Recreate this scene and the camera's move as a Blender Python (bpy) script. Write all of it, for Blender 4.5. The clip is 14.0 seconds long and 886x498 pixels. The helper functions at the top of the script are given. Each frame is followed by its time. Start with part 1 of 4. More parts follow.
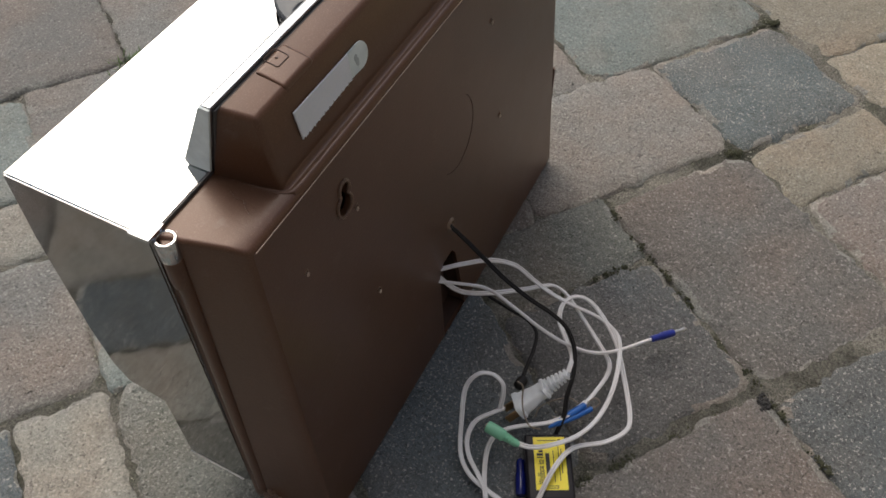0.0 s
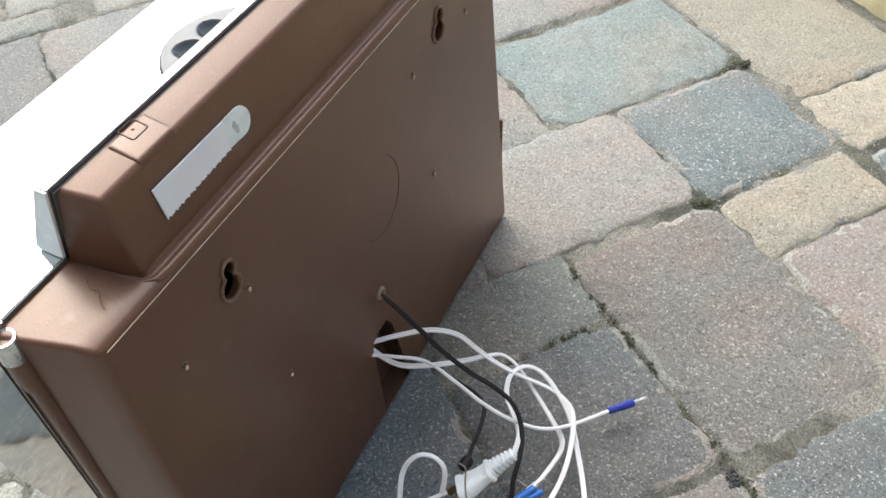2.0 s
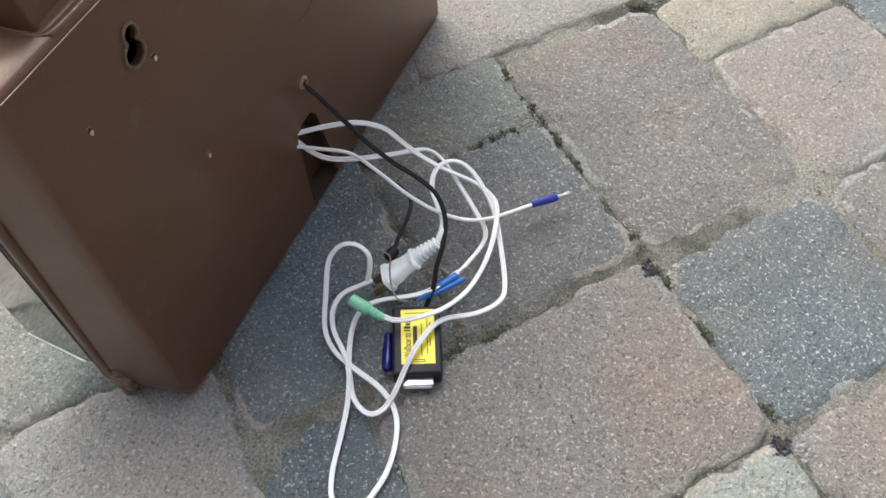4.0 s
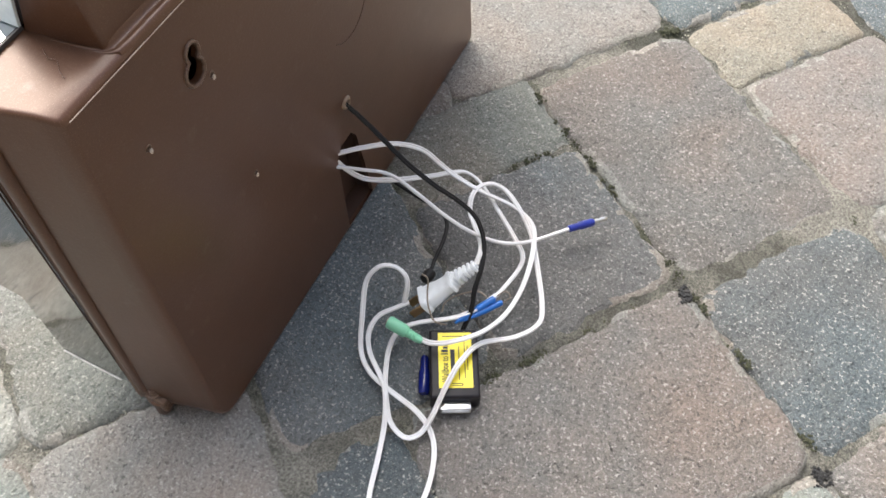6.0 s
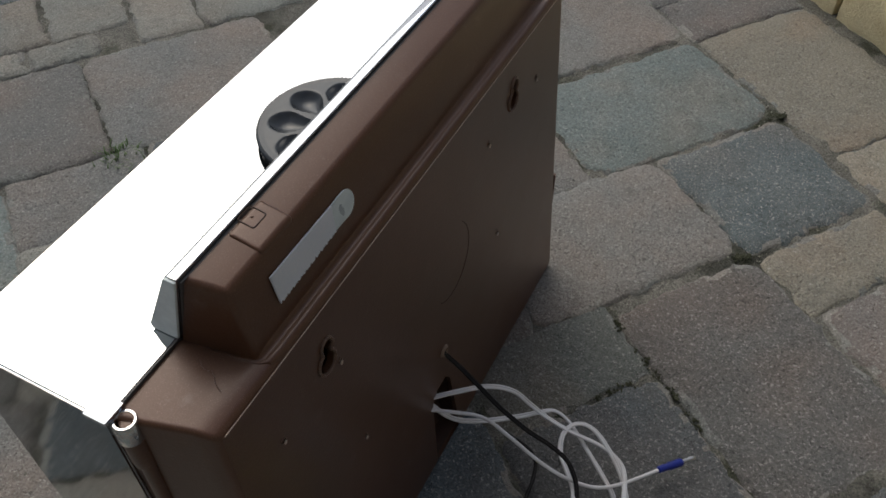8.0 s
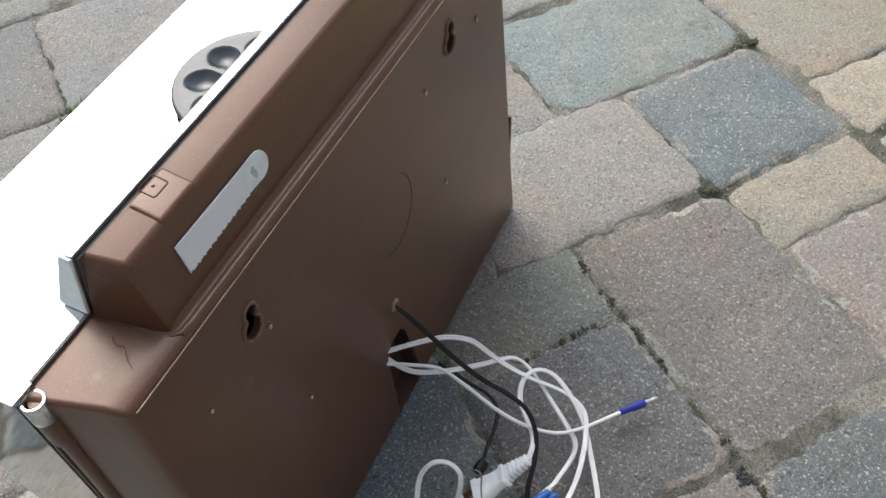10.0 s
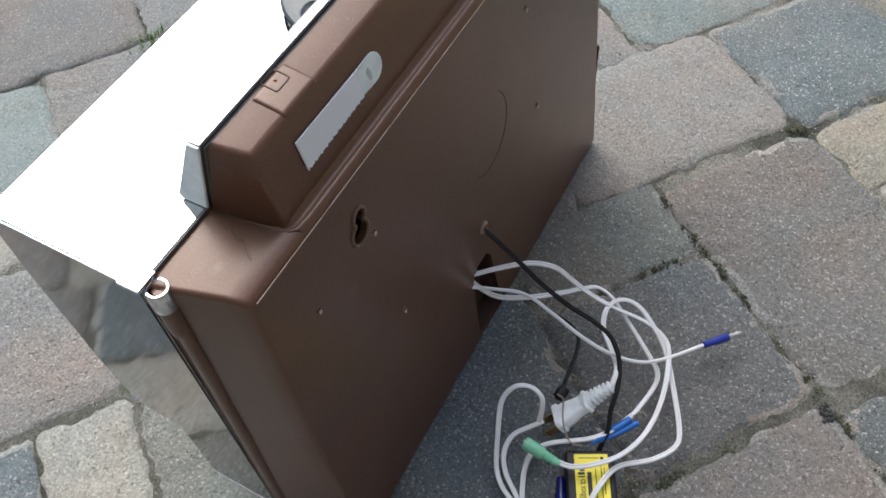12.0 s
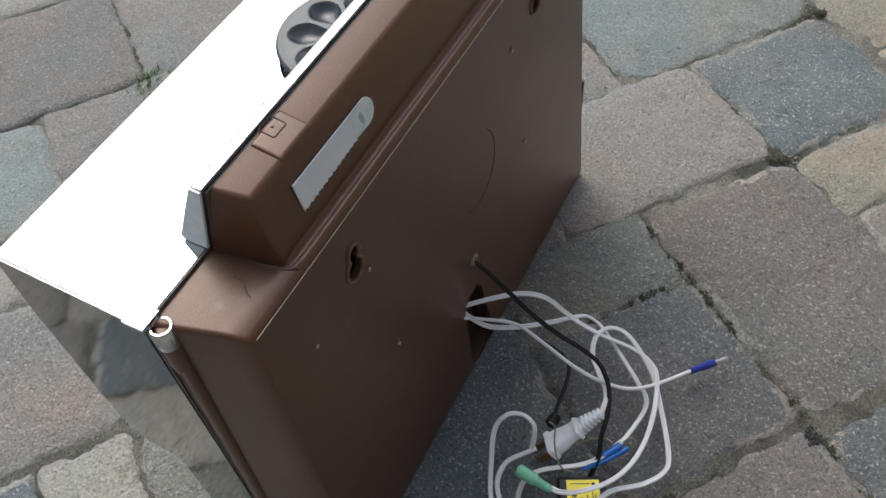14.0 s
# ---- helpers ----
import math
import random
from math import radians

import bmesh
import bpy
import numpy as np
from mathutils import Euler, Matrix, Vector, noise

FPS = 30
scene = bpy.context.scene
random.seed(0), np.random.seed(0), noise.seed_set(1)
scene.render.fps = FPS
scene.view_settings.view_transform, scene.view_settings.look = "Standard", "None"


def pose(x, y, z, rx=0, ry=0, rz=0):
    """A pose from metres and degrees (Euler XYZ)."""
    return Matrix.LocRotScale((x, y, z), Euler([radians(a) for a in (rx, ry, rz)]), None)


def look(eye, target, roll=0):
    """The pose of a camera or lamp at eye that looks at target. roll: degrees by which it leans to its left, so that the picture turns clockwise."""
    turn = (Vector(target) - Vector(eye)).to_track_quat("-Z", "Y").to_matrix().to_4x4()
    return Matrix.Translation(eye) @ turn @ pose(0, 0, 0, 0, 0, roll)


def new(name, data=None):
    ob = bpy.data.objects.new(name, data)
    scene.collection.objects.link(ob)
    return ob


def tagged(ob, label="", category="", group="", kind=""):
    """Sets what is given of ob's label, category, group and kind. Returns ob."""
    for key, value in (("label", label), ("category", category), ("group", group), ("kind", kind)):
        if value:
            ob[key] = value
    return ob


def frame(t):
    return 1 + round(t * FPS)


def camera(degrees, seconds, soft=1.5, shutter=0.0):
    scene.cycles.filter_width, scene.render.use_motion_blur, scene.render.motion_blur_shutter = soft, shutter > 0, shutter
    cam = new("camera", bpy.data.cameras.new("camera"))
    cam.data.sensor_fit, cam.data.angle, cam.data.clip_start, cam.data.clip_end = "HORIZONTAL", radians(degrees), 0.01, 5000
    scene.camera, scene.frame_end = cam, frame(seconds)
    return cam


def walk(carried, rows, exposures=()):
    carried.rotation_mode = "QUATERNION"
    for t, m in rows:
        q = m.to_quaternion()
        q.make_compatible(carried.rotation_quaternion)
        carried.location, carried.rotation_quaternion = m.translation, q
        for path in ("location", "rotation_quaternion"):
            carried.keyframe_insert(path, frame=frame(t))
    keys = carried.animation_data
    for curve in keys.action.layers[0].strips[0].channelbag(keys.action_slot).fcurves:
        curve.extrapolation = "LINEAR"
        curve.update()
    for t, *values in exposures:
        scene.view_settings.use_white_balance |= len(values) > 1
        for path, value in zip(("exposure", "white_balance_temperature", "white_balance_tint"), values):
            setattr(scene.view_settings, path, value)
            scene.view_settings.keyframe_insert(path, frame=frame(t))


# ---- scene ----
cam = camera(53.6, 14.0, soft=1.6)
PATH = [
    (0, (-0.224, -0.195, 0.622), (0.904, 0.377, -0.927), -0.5),
    (0.5, (-0.204, -0.187, 0.597), (0.905, 0.472, -0.932), -2.4),
    (1, (-0.191, -0.182, 0.583), (0.897, 0.478, -0.959), -2.8),
    (1.5, (-0.171, -0.201, 0.589), (0.956, 0.437, -0.935), -2.2),
    (2, (-0.155, -0.223, 0.595), (1.024, 0.399, -0.896), -2.6),
    (2.5, (-0.149, -0.236, 0.605), (1.061, 0.378, -0.865), -2.7),
    (3, (-0.144, -0.248, 0.599), (1.066, 0.324, -0.887), -1.3),
    (3.5, (-0.151, -0.256, 0.589), (1.006, 0.252, -0.961), 0.1),
    (3.7, (-0.163, -0.259, 0.582), (0.909, 0.212, -1.04), 0.5),
    (4.4, (-0.176, -0.256, 0.571), (0.731, 0.129, -1.170), 1.5),
    (5.2, (-0.181, -0.245, 0.566), (0.744, 0.134, -1.166), 2.6),
    (5.8, (-0.18, -0.233, 0.567), (0.801, 0.165, -1.13), 3.0),
    (6, (-0.182, -0.229, 0.573), (0.815, 0.198, -1.108), 2.3),
    (6.2, (-0.190, -0.222, 0.587), (0.833, 0.281, -1.057), -0.1),
    (6.5, (-0.19, -0.196, 0.606), (0.891, 0.413, -0.962), -1.8),
    (7, (-0.184, -0.176, 0.62), (0.961, 0.464, -0.89), -0.9),
    (7.5, (-0.181, -0.165, 0.628), (0.989, 0.468, -0.866), -0.0),
    (7.7, (-0.173, -0.165, 0.631), (1.024, 0.452, -0.847), 0.5),
    (9.8, (-0.126, -0.202, 0.629), (0.976, 0.357, -0.944), -3.1),
    (10, (-0.127, -0.197, 0.626), (0.964, 0.374, -0.949), -3.3),
    (10.5, (-0.132, -0.187, 0.624), (0.936, 0.405, -0.959), -3.6),
    (11, (-0.137, -0.178, 0.618), (0.895, 0.421, -0.987), -4.0),
    (11.5, (-0.149, -0.173, 0.61), (0.841, 0.434, -1.019), -4.6),
    (12, (-0.159, -0.176, 0.612), (0.82, 0.45, -1.016), -5.6),
    (12.5, (-0.169, -0.182, 0.611), (0.805, 0.457, -1.015), -6.2),
    (13, (-0.166, -0.182, 0.622), (0.823, 0.471, -0.989), -6.8),
    (13.5, (-0.167, -0.18, 0.623), (0.843, 0.463, -0.979), -6.1),
    (14, (-0.164, -0.181, 0.629), (0.865, 0.452, -0.964), -5.6),
]
EXPOSURES = [
    (0.0, -0.25, 6750, 11), (0.5, 0.35, 6550, 11), (1.0, 0.48, 6450, 9), (1.5, 1.32, 6300, 7), (2.0, 1.0, 6300, 6), (2.5, 0.88, 6250, 6), (3.0, 0.88, 6250, 6), (3.5, 0.80, 6200, 6), (3.7, 0.82, 6200, 7),
    (5.8, 1.45, 6450, 9), (6.0, 1.06, 6450, 9), (6.2, 1.02, 6450, 9), (6.5, 1.36, 6450, 8), (7.0, 0.1, 6350, 8), (7.5, -0.87, 6350, 8), (7.7, -0.95, 6350, 8),
    (9.8, 0.55, 6250, 8), (10.5, 0.58, 6150, 8), (11.0, 0.48, 6050, 8), (11.5, 0.42, 6050, 8), (12.5, 0.42, 6050, 8), (13.0, 0.18, 6100, 8), (13.5, 0.03, 6150, 8), (14.0, 0.06, 6150, 8),
]
walk(cam, [(t, look(eye, target, roll)) for t, eye, target, roll in PATH], EXPOSURES)

# ---- world and light ----
SUN_UP, SUN_TURN = 54.0, 36.0
world = bpy.data.worlds.new("overcast_sky")
scene.world = world
world.use_nodes = True
wn = world.node_tree
wn.nodes.clear()
sky = wn.nodes.new("ShaderNodeTexSky")
sky.sky_type = "NISHITA"
sky.sun_disc = False
sky.sun_elevation, sky.sun_rotation = radians(SUN_UP), radians(SUN_TURN)
sky.air_density, sky.dust_density, sky.ozone_density = 1.0, 5.0, 1.0
pale = wn.nodes.new("ShaderNodeHueSaturation")
pale.inputs["Saturation"].default_value = 0.90
back = wn.nodes.new("ShaderNodeBackground")
back.inputs["Strength"].default_value = 0.17
wout = wn.nodes.new("ShaderNodeOutputWorld")
wn.links.new(sky.outputs["Color"], pale.inputs["Color"])
wn.links.new(pale.outputs["Color"], back.inputs["Color"])
wn.links.new(back.outputs["Background"], wout.inputs["Surface"])
sun = new("sun", bpy.data.lights.new("sun", "SUN"))
sun.data.energy, sun.data.angle, sun.data.color = 1.7, radians(60), (0.97, 0.98, 0.94)
_a, _e = radians(SUN_TURN), radians(SUN_UP)
sun.matrix_world = look((math.sin(_a) * math.cos(_e), math.cos(_a) * math.cos(_e), math.sin(_e)), (0, 0, 0))


# ---- materials ----
def shader(name):
    m = bpy.data.materials.new(name)
    m.use_nodes = True
    t = m.node_tree
    b = t.nodes["Principled BSDF"]
    pos = t.nodes.new("ShaderNodeNewGeometry").outputs["Position"]
    return m, t, b, pos


def noise_tex(t, pos, scale, detail=3.0, rough=0.6):
    n = t.nodes.new("ShaderNodeTexNoise")
    n.inputs["Scale"].default_value, n.inputs["Detail"].default_value, n.inputs["Roughness"].default_value = scale, detail, rough
    t.links.new(pos, n.inputs["Vector"])
    return n.outputs["Fac"]


def ramp(t, fac, lo, hi):
    r = t.nodes.new("ShaderNodeMapRange")
    r.inputs["From Min"].default_value, r.inputs["From Max"].default_value = lo, hi
    t.links.new(fac, r.inputs["Value"])
    return r.outputs["Result"]


def blend(t, fac, a, b, mode="MIX"):
    """Mixes two colours; a and b are sockets or colours, fac a socket or a number."""
    n = t.nodes.new("ShaderNodeMix")
    n.data_type, n.blend_type = "RGBA", mode
    for v, s in ((fac, n.inputs[0]), (a, n.inputs[6]), (b, n.inputs[7])):
        if isinstance(v, bpy.types.NodeSocket):
            t.links.new(v, s)
        else:
            s.default_value = (*v, 1.0) if isinstance(v, tuple) else v
    return n.outputs[2]


def maths(t, op, a, b):
    n = t.nodes.new("ShaderNodeMath")
    n.operation = op
    for v, s in ((a, n.inputs[0]), (b, n.inputs[1])):
        if isinstance(v, bpy.types.NodeSocket):
            t.links.new(v, s)
        else:
            s.default_value = v
    return n.outputs[0]


def bump(t, b, height, strength, distance):
    n = t.nodes.new("ShaderNodeBump")
    n.inputs["Strength"].default_value, n.inputs["Distance"].default_value = strength, distance
    t.links.new(height, n.inputs["Height"])
    t.links.new(n.outputs["Normal"], b.inputs["Normal"])


def stone_mat(name, a, c, grit=0.5):
    """Tumbled concrete paver: two colours clouded into one another, fine aggregate, pale and dark grains, pits."""
    m, t, b, pos = shader(name)
    info = t.nodes.new("ShaderNodeObjectInfo").outputs["Random"]
    shift = t.nodes.new("ShaderNodeVectorMath")
    shift.operation = "ADD"
    t.links.new(pos, shift.inputs[0])
    t.links.new(info, shift.inputs[1])
    p = shift.outputs[0]
    cloud = ramp(t, noise_tex(t, p, 13.0, 4.0), 0.35, 0.68)
    col = blend(t, cloud, a, c)
    hue = ramp(t, noise_tex(t, p, 6.0, 3.0), 0.42, 0.62)
    col = blend(t, hue, blend(t, 1.0, col, (0.93, 0.99, 1.0), "MULTIPLY"), blend(t, 1.0, col, (1.05, 0.985, 0.93), "MULTIPLY"))
    tone = t.nodes.new("ShaderNodeMapRange")
    tone.inputs["To Min"].default_value, tone.inputs["To Max"].default_value = 0.86, 1.14
    t.links.new(info, tone.inputs["Value"])
    bright = t.nodes.new("ShaderNodeVectorMath")
    bright.operation = "SCALE"
    t.links.new(col, bright.inputs[0])
    t.links.new(tone.outputs[0], bright.inputs["Scale"])
    grain = noise_tex(t, p, 420.0, 3.0, 0.75)
    fine = noise_tex(t, p, 1100.0, 2.0, 0.7)
    col = blend(t, ramp(t, grain, 0.36, 0.64), blend(t, 1.0, bright.outputs[0], (0.66, 0.66, 0.65), "MULTIPLY"), bright.outputs[0])
    col = blend(t, maths(t, "MULTIPLY", ramp(t, fine, 0.58, 0.74), 0.6 * grit), col, (0.62, 0.60, 0.56))
    wide = t.nodes.new("ShaderNodeMapping")
    wide.inputs["Rotation"].default_value = (0.4, 0.9, 1.7)
    t.links.new(p, wide.inputs["Vector"])
    lightdot = ramp(t, noise_tex(t, wide.outputs[0], 400.0, 2.0, 0.55), 0.595, 0.67)
    darkdot = ramp(t, noise_tex(t, wide.outputs[0], 330.0, 2.5, 0.6), 0.38, 0.33)
    col = blend(t, maths(t, "MULTIPLY", lightdot, 0.26 + 0.22 * grit), col, (0.60, 0.58, 0.53))
    col = blend(t, maths(t, "MULTIPLY", darkdot, 0.38), col, (0.055, 0.054, 0.052))
    stain = ramp(t, noise_tex(t, p, 34.0, 5.0, 0.7), 0.56, 0.74)
    col = blend(t, maths(t, "MULTIPLY", stain, 0.35), col, (0.10, 0.10, 0.085))
    t.links.new(col, b.inputs["Base Color"])
    b.inputs["Roughness"].default_value = 0.88
    b.inputs["Specular IOR Level"].default_value = 0.3
    h = maths(t, "ADD", maths(t, "MULTIPLY", grain, 0.7), maths(t, "MULTIPLY", noise_tex(t, p, 75.0, 4.0, 0.65), 1.5))
    h = maths(t, "SUBTRACT", h, maths(t, "MULTIPLY", darkdot, 0.5))
    bump(t, b, h, 1.0, 0.0034)
    return m


def sand_mat():
    """Jointing sand, earth and moss between the pavers."""
    m, t, b, pos = shader("joint_sand")
    col = blend(t, ramp(t, noise_tex(t, pos, 7.0, 4.0), 0.40, 0.60), (0.130, 0.128, 0.100), (0.41, 0.39, 0.33))
    moss = maths(t, "MULTIPLY", ramp(t, noise_tex(t, pos, 16.0, 4.0), 0.56, 0.68), 0.75)
    col = blend(t, moss, col, (0.065, 0.075, 0.03))
    grain = noise_tex(t, pos, 500.0, 3.0, 0.8)
    col = blend(t, ramp(t, grain, 0.38, 0.7), blend(t, 1.0, col, (0.35, 0.35, 0.35), "MULTIPLY"), col)
    t.links.new(col, b.inputs["Base Color"])
    b.inputs["Roughness"].default_value = 0.95
    bump(t, b, maths(t, "ADD", grain, noise_tex(t, pos, 140.0, 3.0)), 1.0, 0.004)
    return m


def brown_mat():
    """Metallic brown sprayed paint over moulded plastic: faint orange peel, dust and dull patches."""
    m, t, b, pos = shader("brown_paint")
    col = blend(t, ramp(t, noise_tex(t, pos, 9.0, 4.0), 0.35, 0.7), (0.092, 0.039, 0.018), (0.110, 0.050, 0.025))
    flake = noise_tex(t, pos, 1500.0, 1.0)
    col = blend(t, maths(t, "MULTIPLY", ramp(t, flake, 0.55, 0.75), 0.30), col, (0.22, 0.135, 0.095))
    dust = maths(t, "MULTIPLY", ramp(t, noise_tex(t, pos, 55.0, 5.0, 0.75), 0.60, 0.80), 0.14)
    col = blend(t, dust, col, (0.40, 0.36, 0.32))
    t.links.new(col, b.inputs["Base Color"])
    b.inputs["Metallic"].default_value = 0.22
    b.inputs["Coat Weight"].default_value, b.inputs["Coat Roughness"].default_value = 0.58, 0.28
    b.inputs["Coat IOR"].default_value = 1.52
    b.inputs["Specular IOR Level"].default_value = 0.25
    rough = t.nodes.new("ShaderNodeMapRange")
    rough.inputs["To Min"].default_value, rough.inputs["To Max"].default_value = 0.36, 0.50
    t.links.new(noise_tex(t, pos, 22.0, 4.0), rough.inputs["Value"])
    t.links.new(rough.outputs[0], b.inputs["Roughness"])
    bump(t, b, maths(t, "ADD", noise_tex(t, pos, 480.0, 2.0), maths(t, "MULTIPLY", noise_tex(t, pos, 14.0, 2.0), 2.0)), 0.25, 0.0006)
    return m


def chrome_mat():
    m, t, b, pos = shader("chrome")
    smear = ramp(t, noise_tex(t, pos, 26.0, 5.0, 0.7), 0.5, 0.75)
    t.links.new(blend(t, smear, (0.58, 0.59, 0.60), (0.52, 0.53, 0.53)), b.inputs["Base Color"])
    b.inputs["Metallic"].default_value = 1.0
    r = t.nodes.new("ShaderNodeMapRange")
    r.inputs["To Min"].default_value, r.inputs["To Max"].default_value = 0.03, 0.10
    t.links.new(smear, r.inputs["Value"])
    t.links.new(r.outputs[0], b.inputs["Roughness"])
    bump(t, b, noise_tex(t, pos, 11.0, 1.0), 0.06, 0.004)
    return m


def plain_mat(name, colour, rough=0.5, metal=0.0, second=None, scale=90.0, relief=0.0, gloss=0.5, fuzz=0.0):
    m, t, b, pos = shader(name)
    second = second or tuple(0.82 * c for c in colour)
    t.links.new(blend(t, ramp(t, noise_tex(t, pos, scale, 4.0), 0.4, 0.72), colour, second), b.inputs["Base Color"])
    b.inputs["Roughness"].default_value, b.inputs["Metallic"].default_value = rough, metal
    b.inputs["Specular IOR Level"].default_value = gloss
    b.inputs["Sheen Weight"].default_value = fuzz
    if relief:
        bump(t, b, noise_tex(t, pos, scale * 8, 3.0, 0.7), 0.8, relief)
    return m


PINK = stone_mat("paver_pink", (0.302, 0.276, 0.253), (0.268, 0.255, 0.240))
TAN = stone_mat("paver_tan", (0.408, 0.352, 0.278), (0.36, 0.318, 0.260))
TEAL = stone_mat("paver_grey_green", (0.262, 0.298, 0.284), (0.315, 0.335, 0.315), 0.4)
SLATE = stone_mat("paver_slate", (0.124, 0.143, 0.154), (0.170, 0.184, 0.189), 0.85)
SPECKLED = stone_mat("paver_speckled_blue", (0.160, 0.185, 0.190), (0.215, 0.232, 0.230), 1.0)
GREY = stone_mat("paver_grey", (0.212, 0.196, 0.184), (0.242, 0.218, 0.203))
STEEL = stone_mat("paver_steel", (0.162, 0.173, 0.182), (0.194, 0.201, 0.203))
DUSK = stone_mat("paver_dusky_pink", (0.265, 0.226, 0.205), (0.230, 0.212, 0.200))
OLIVE = stone_mat("paver_olive_grey", (0.190, 0.192, 0.170), (0.225, 0.222, 0.200))
PALE = stone_mat("paver_pale", (0.365, 0.352, 0.315), (0.315, 0.305, 0.272))
SAND = sand_mat()
SANDSTONE = plain_mat("sandstone", (0.84, 0.72, 0.44), 0.9, 0, (0.70, 0.56, 0.30), 30.0, 0.006)
BROWN = brown_mat()
CHROME = chrome_mat()
# Darker copy of CHROME: the dim reflection is put into the base colour.
DIMCHROME = plain_mat("dimmed_chrome", (0.27, 0.275, 0.28), 0.07, 1.0, (0.22, 0.22, 0.215), 40.0)
KNOB = plain_mat("black_gloss_plastic", (0.050, 0.054, 0.058), 0.16, gloss=0.45)
VELCRO = plain_mat("white_fleece", (0.95, 0.97, 0.97), 0.95, 0, (0.90, 0.94, 0.95), 500.0, 0.0012, fuzz=0.6)
FILM = plain_mat("pale_film", (0.68, 0.75, 0.73), 0.35, 0, (0.56, 0.63, 0.62), 110.0)
CORD = plain_mat("white_cord", (0.76, 0.76, 0.77), 0.42, 0, (0.66, 0.62, 0.60), 40.0)
BLACKCORD = plain_mat("black_cord", (0.014, 0.013, 0.013), 0.45, gloss=0.25)
PLUG = plain_mat("white_plug", (0.80, 0.83, 0.85), 0.35)
BLUE = plain_mat("blue_sleeve", (0.010, 0.024, 0.24), 0.28)
NAVY = plain_mat("navy_tube", (0.006, 0.012, 0.13), 0.22)
LIGHTBLUE = plain_mat("light_blue_sleeve", (0.012, 0.13, 0.48), 0.35)
GREEN = plain_mat("green_plug", (0.22, 0.56, 0.36), 0.45)
TIN = plain_mat("tinned_metal", (0.70, 0.69, 0.66), 0.28, 1.0)
BRASS = plain_mat("brass", (0.42, 0.28, 0.15), 0.45, 1.0)
BUSH = plain_mat("tan_bushing", (0.26, 0.18, 0.125), 0.5)
WIRE = plain_mat("bare_wire", (0.30, 0.25, 0.20), 0.45, 0.6)
CASE = plain_mat("black_case", (0.016, 0.014, 0.017), 0.45, gloss=0.25)
YELLOW = plain_mat("yellow_label", (0.86, 0.72, 0.03), 0.45, 0, (0.84, 0.68, 0.03))
INK = plain_mat("label_ink", (0.02, 0.02, 0.02), 0.6)
WORN = stone_mat("paver_worn_edge", (0.36, 0.345, 0.315), (0.26, 0.25, 0.23), 0.6)
# Pale brown that paints the highlight on the top crease.
SEAMGLINT = plain_mat("seam_highlight", (0.38, 0.29, 0.23), 0.35, 0, (0.24, 0.16, 0.12), 120.0)
# Lighter than BROWN: highlights on the hole rims are put into the colour.
RIM = plain_mat("pale_brown_gloss", (0.20, 0.125, 0.085), 0.30, 0.2, (0.12, 0.07, 0.045), 300.0, 0.0006)
RAWPLASTIC = plain_mat("raw_plastic", (0.62, 0.53, 0.44), 0.5, 0, (0.40, 0.30, 0.23), 500.0)
SMUDGE = plain_mat("film_smudge", (0.42, 0.47, 0.47), 0.5)
# Darker than BROWN: the notch recess's shade is put into the colour.
INNER = plain_mat("dark_brown_inner", (0.060, 0.031, 0.020), 0.6)
MOSS = plain_mat("moss", (0.060, 0.065, 0.034), 0.95, 0, (0.110, 0.112, 0.070), 300.0, 0.002)
ENDCAP = plain_mat("pale_end_cap", (0.74, 0.81, 0.78), 0.35, 0, (0.54, 0.60, 0.58), 60.0)
GASKET = plain_mat("gasket", (0.085, 0.078, 0.075), 0.6)
GRASS = plain_mat("grass_blade", (0.10, 0.17, 0.04), 0.6, 0, (0.06, 0.11, 0.03))
PLASTER = plain_mat("wall_render", (0.28, 0.27, 0.26), 0.9, 0, (0.23, 0.225, 0.215), 6.0, 0.002)
SANDGRAIN = plain_mat("sand_grain", (0.40, 0.385, 0.32), 0.9, 0, (0.24, 0.24, 0.17), 60.0)
EARTH = plain_mat("earth_crumb", (0.016, 0.016, 0.017), 0.6, 0, (0.035, 0.033, 0.03), 200.0)


# ---- building helpers ----
def mesh_of(name, bm, material, smooth=True):
    me = bpy.data.meshes.new(name)
    bmesh.ops.recalc_face_normals(bm, faces=bm.faces)
    if smooth:
        for f in bm.faces:
            f.smooth = True
        for e in bm.edges:
            if len(e.link_faces) == 2 and e.calc_face_angle() > radians(38):
                e.smooth = False
    bm.to_mesh(me)
    bm.free()
    me.materials.append(material)
    return me


def part(name, bm, material, parent, label="", smooth=True):
    """Links a bmesh as one mesh object under a thing or a part."""
    ob = new(name, mesh_of(name, bm, material, smooth))
    ob.parent = parent
    if label:
        tagged(ob, label)
    return ob


def thing(name, label, category, group="", kind=""):
    return tagged(new(name), label, category, group, kind)


def from_loops(loops, cap_start=True, cap_end=True, closed=True):
    """Skins rings of points of equal count."""
    bm = bmesh.new()
    rings = [[bm.verts.new(p) for p in loop] for loop in loops]
    n = len(rings[0])
    for a, b in zip(rings, rings[1:]):
        for i in range(n if closed else n - 1):
            j = (i + 1) % n
            bm.faces.new((a[i], a[j], b[j], b[i]))
    if cap_start:
        bm.faces.new(rings[0])
    if cap_end:
        bm.faces.new(rings[-1])
    return bm


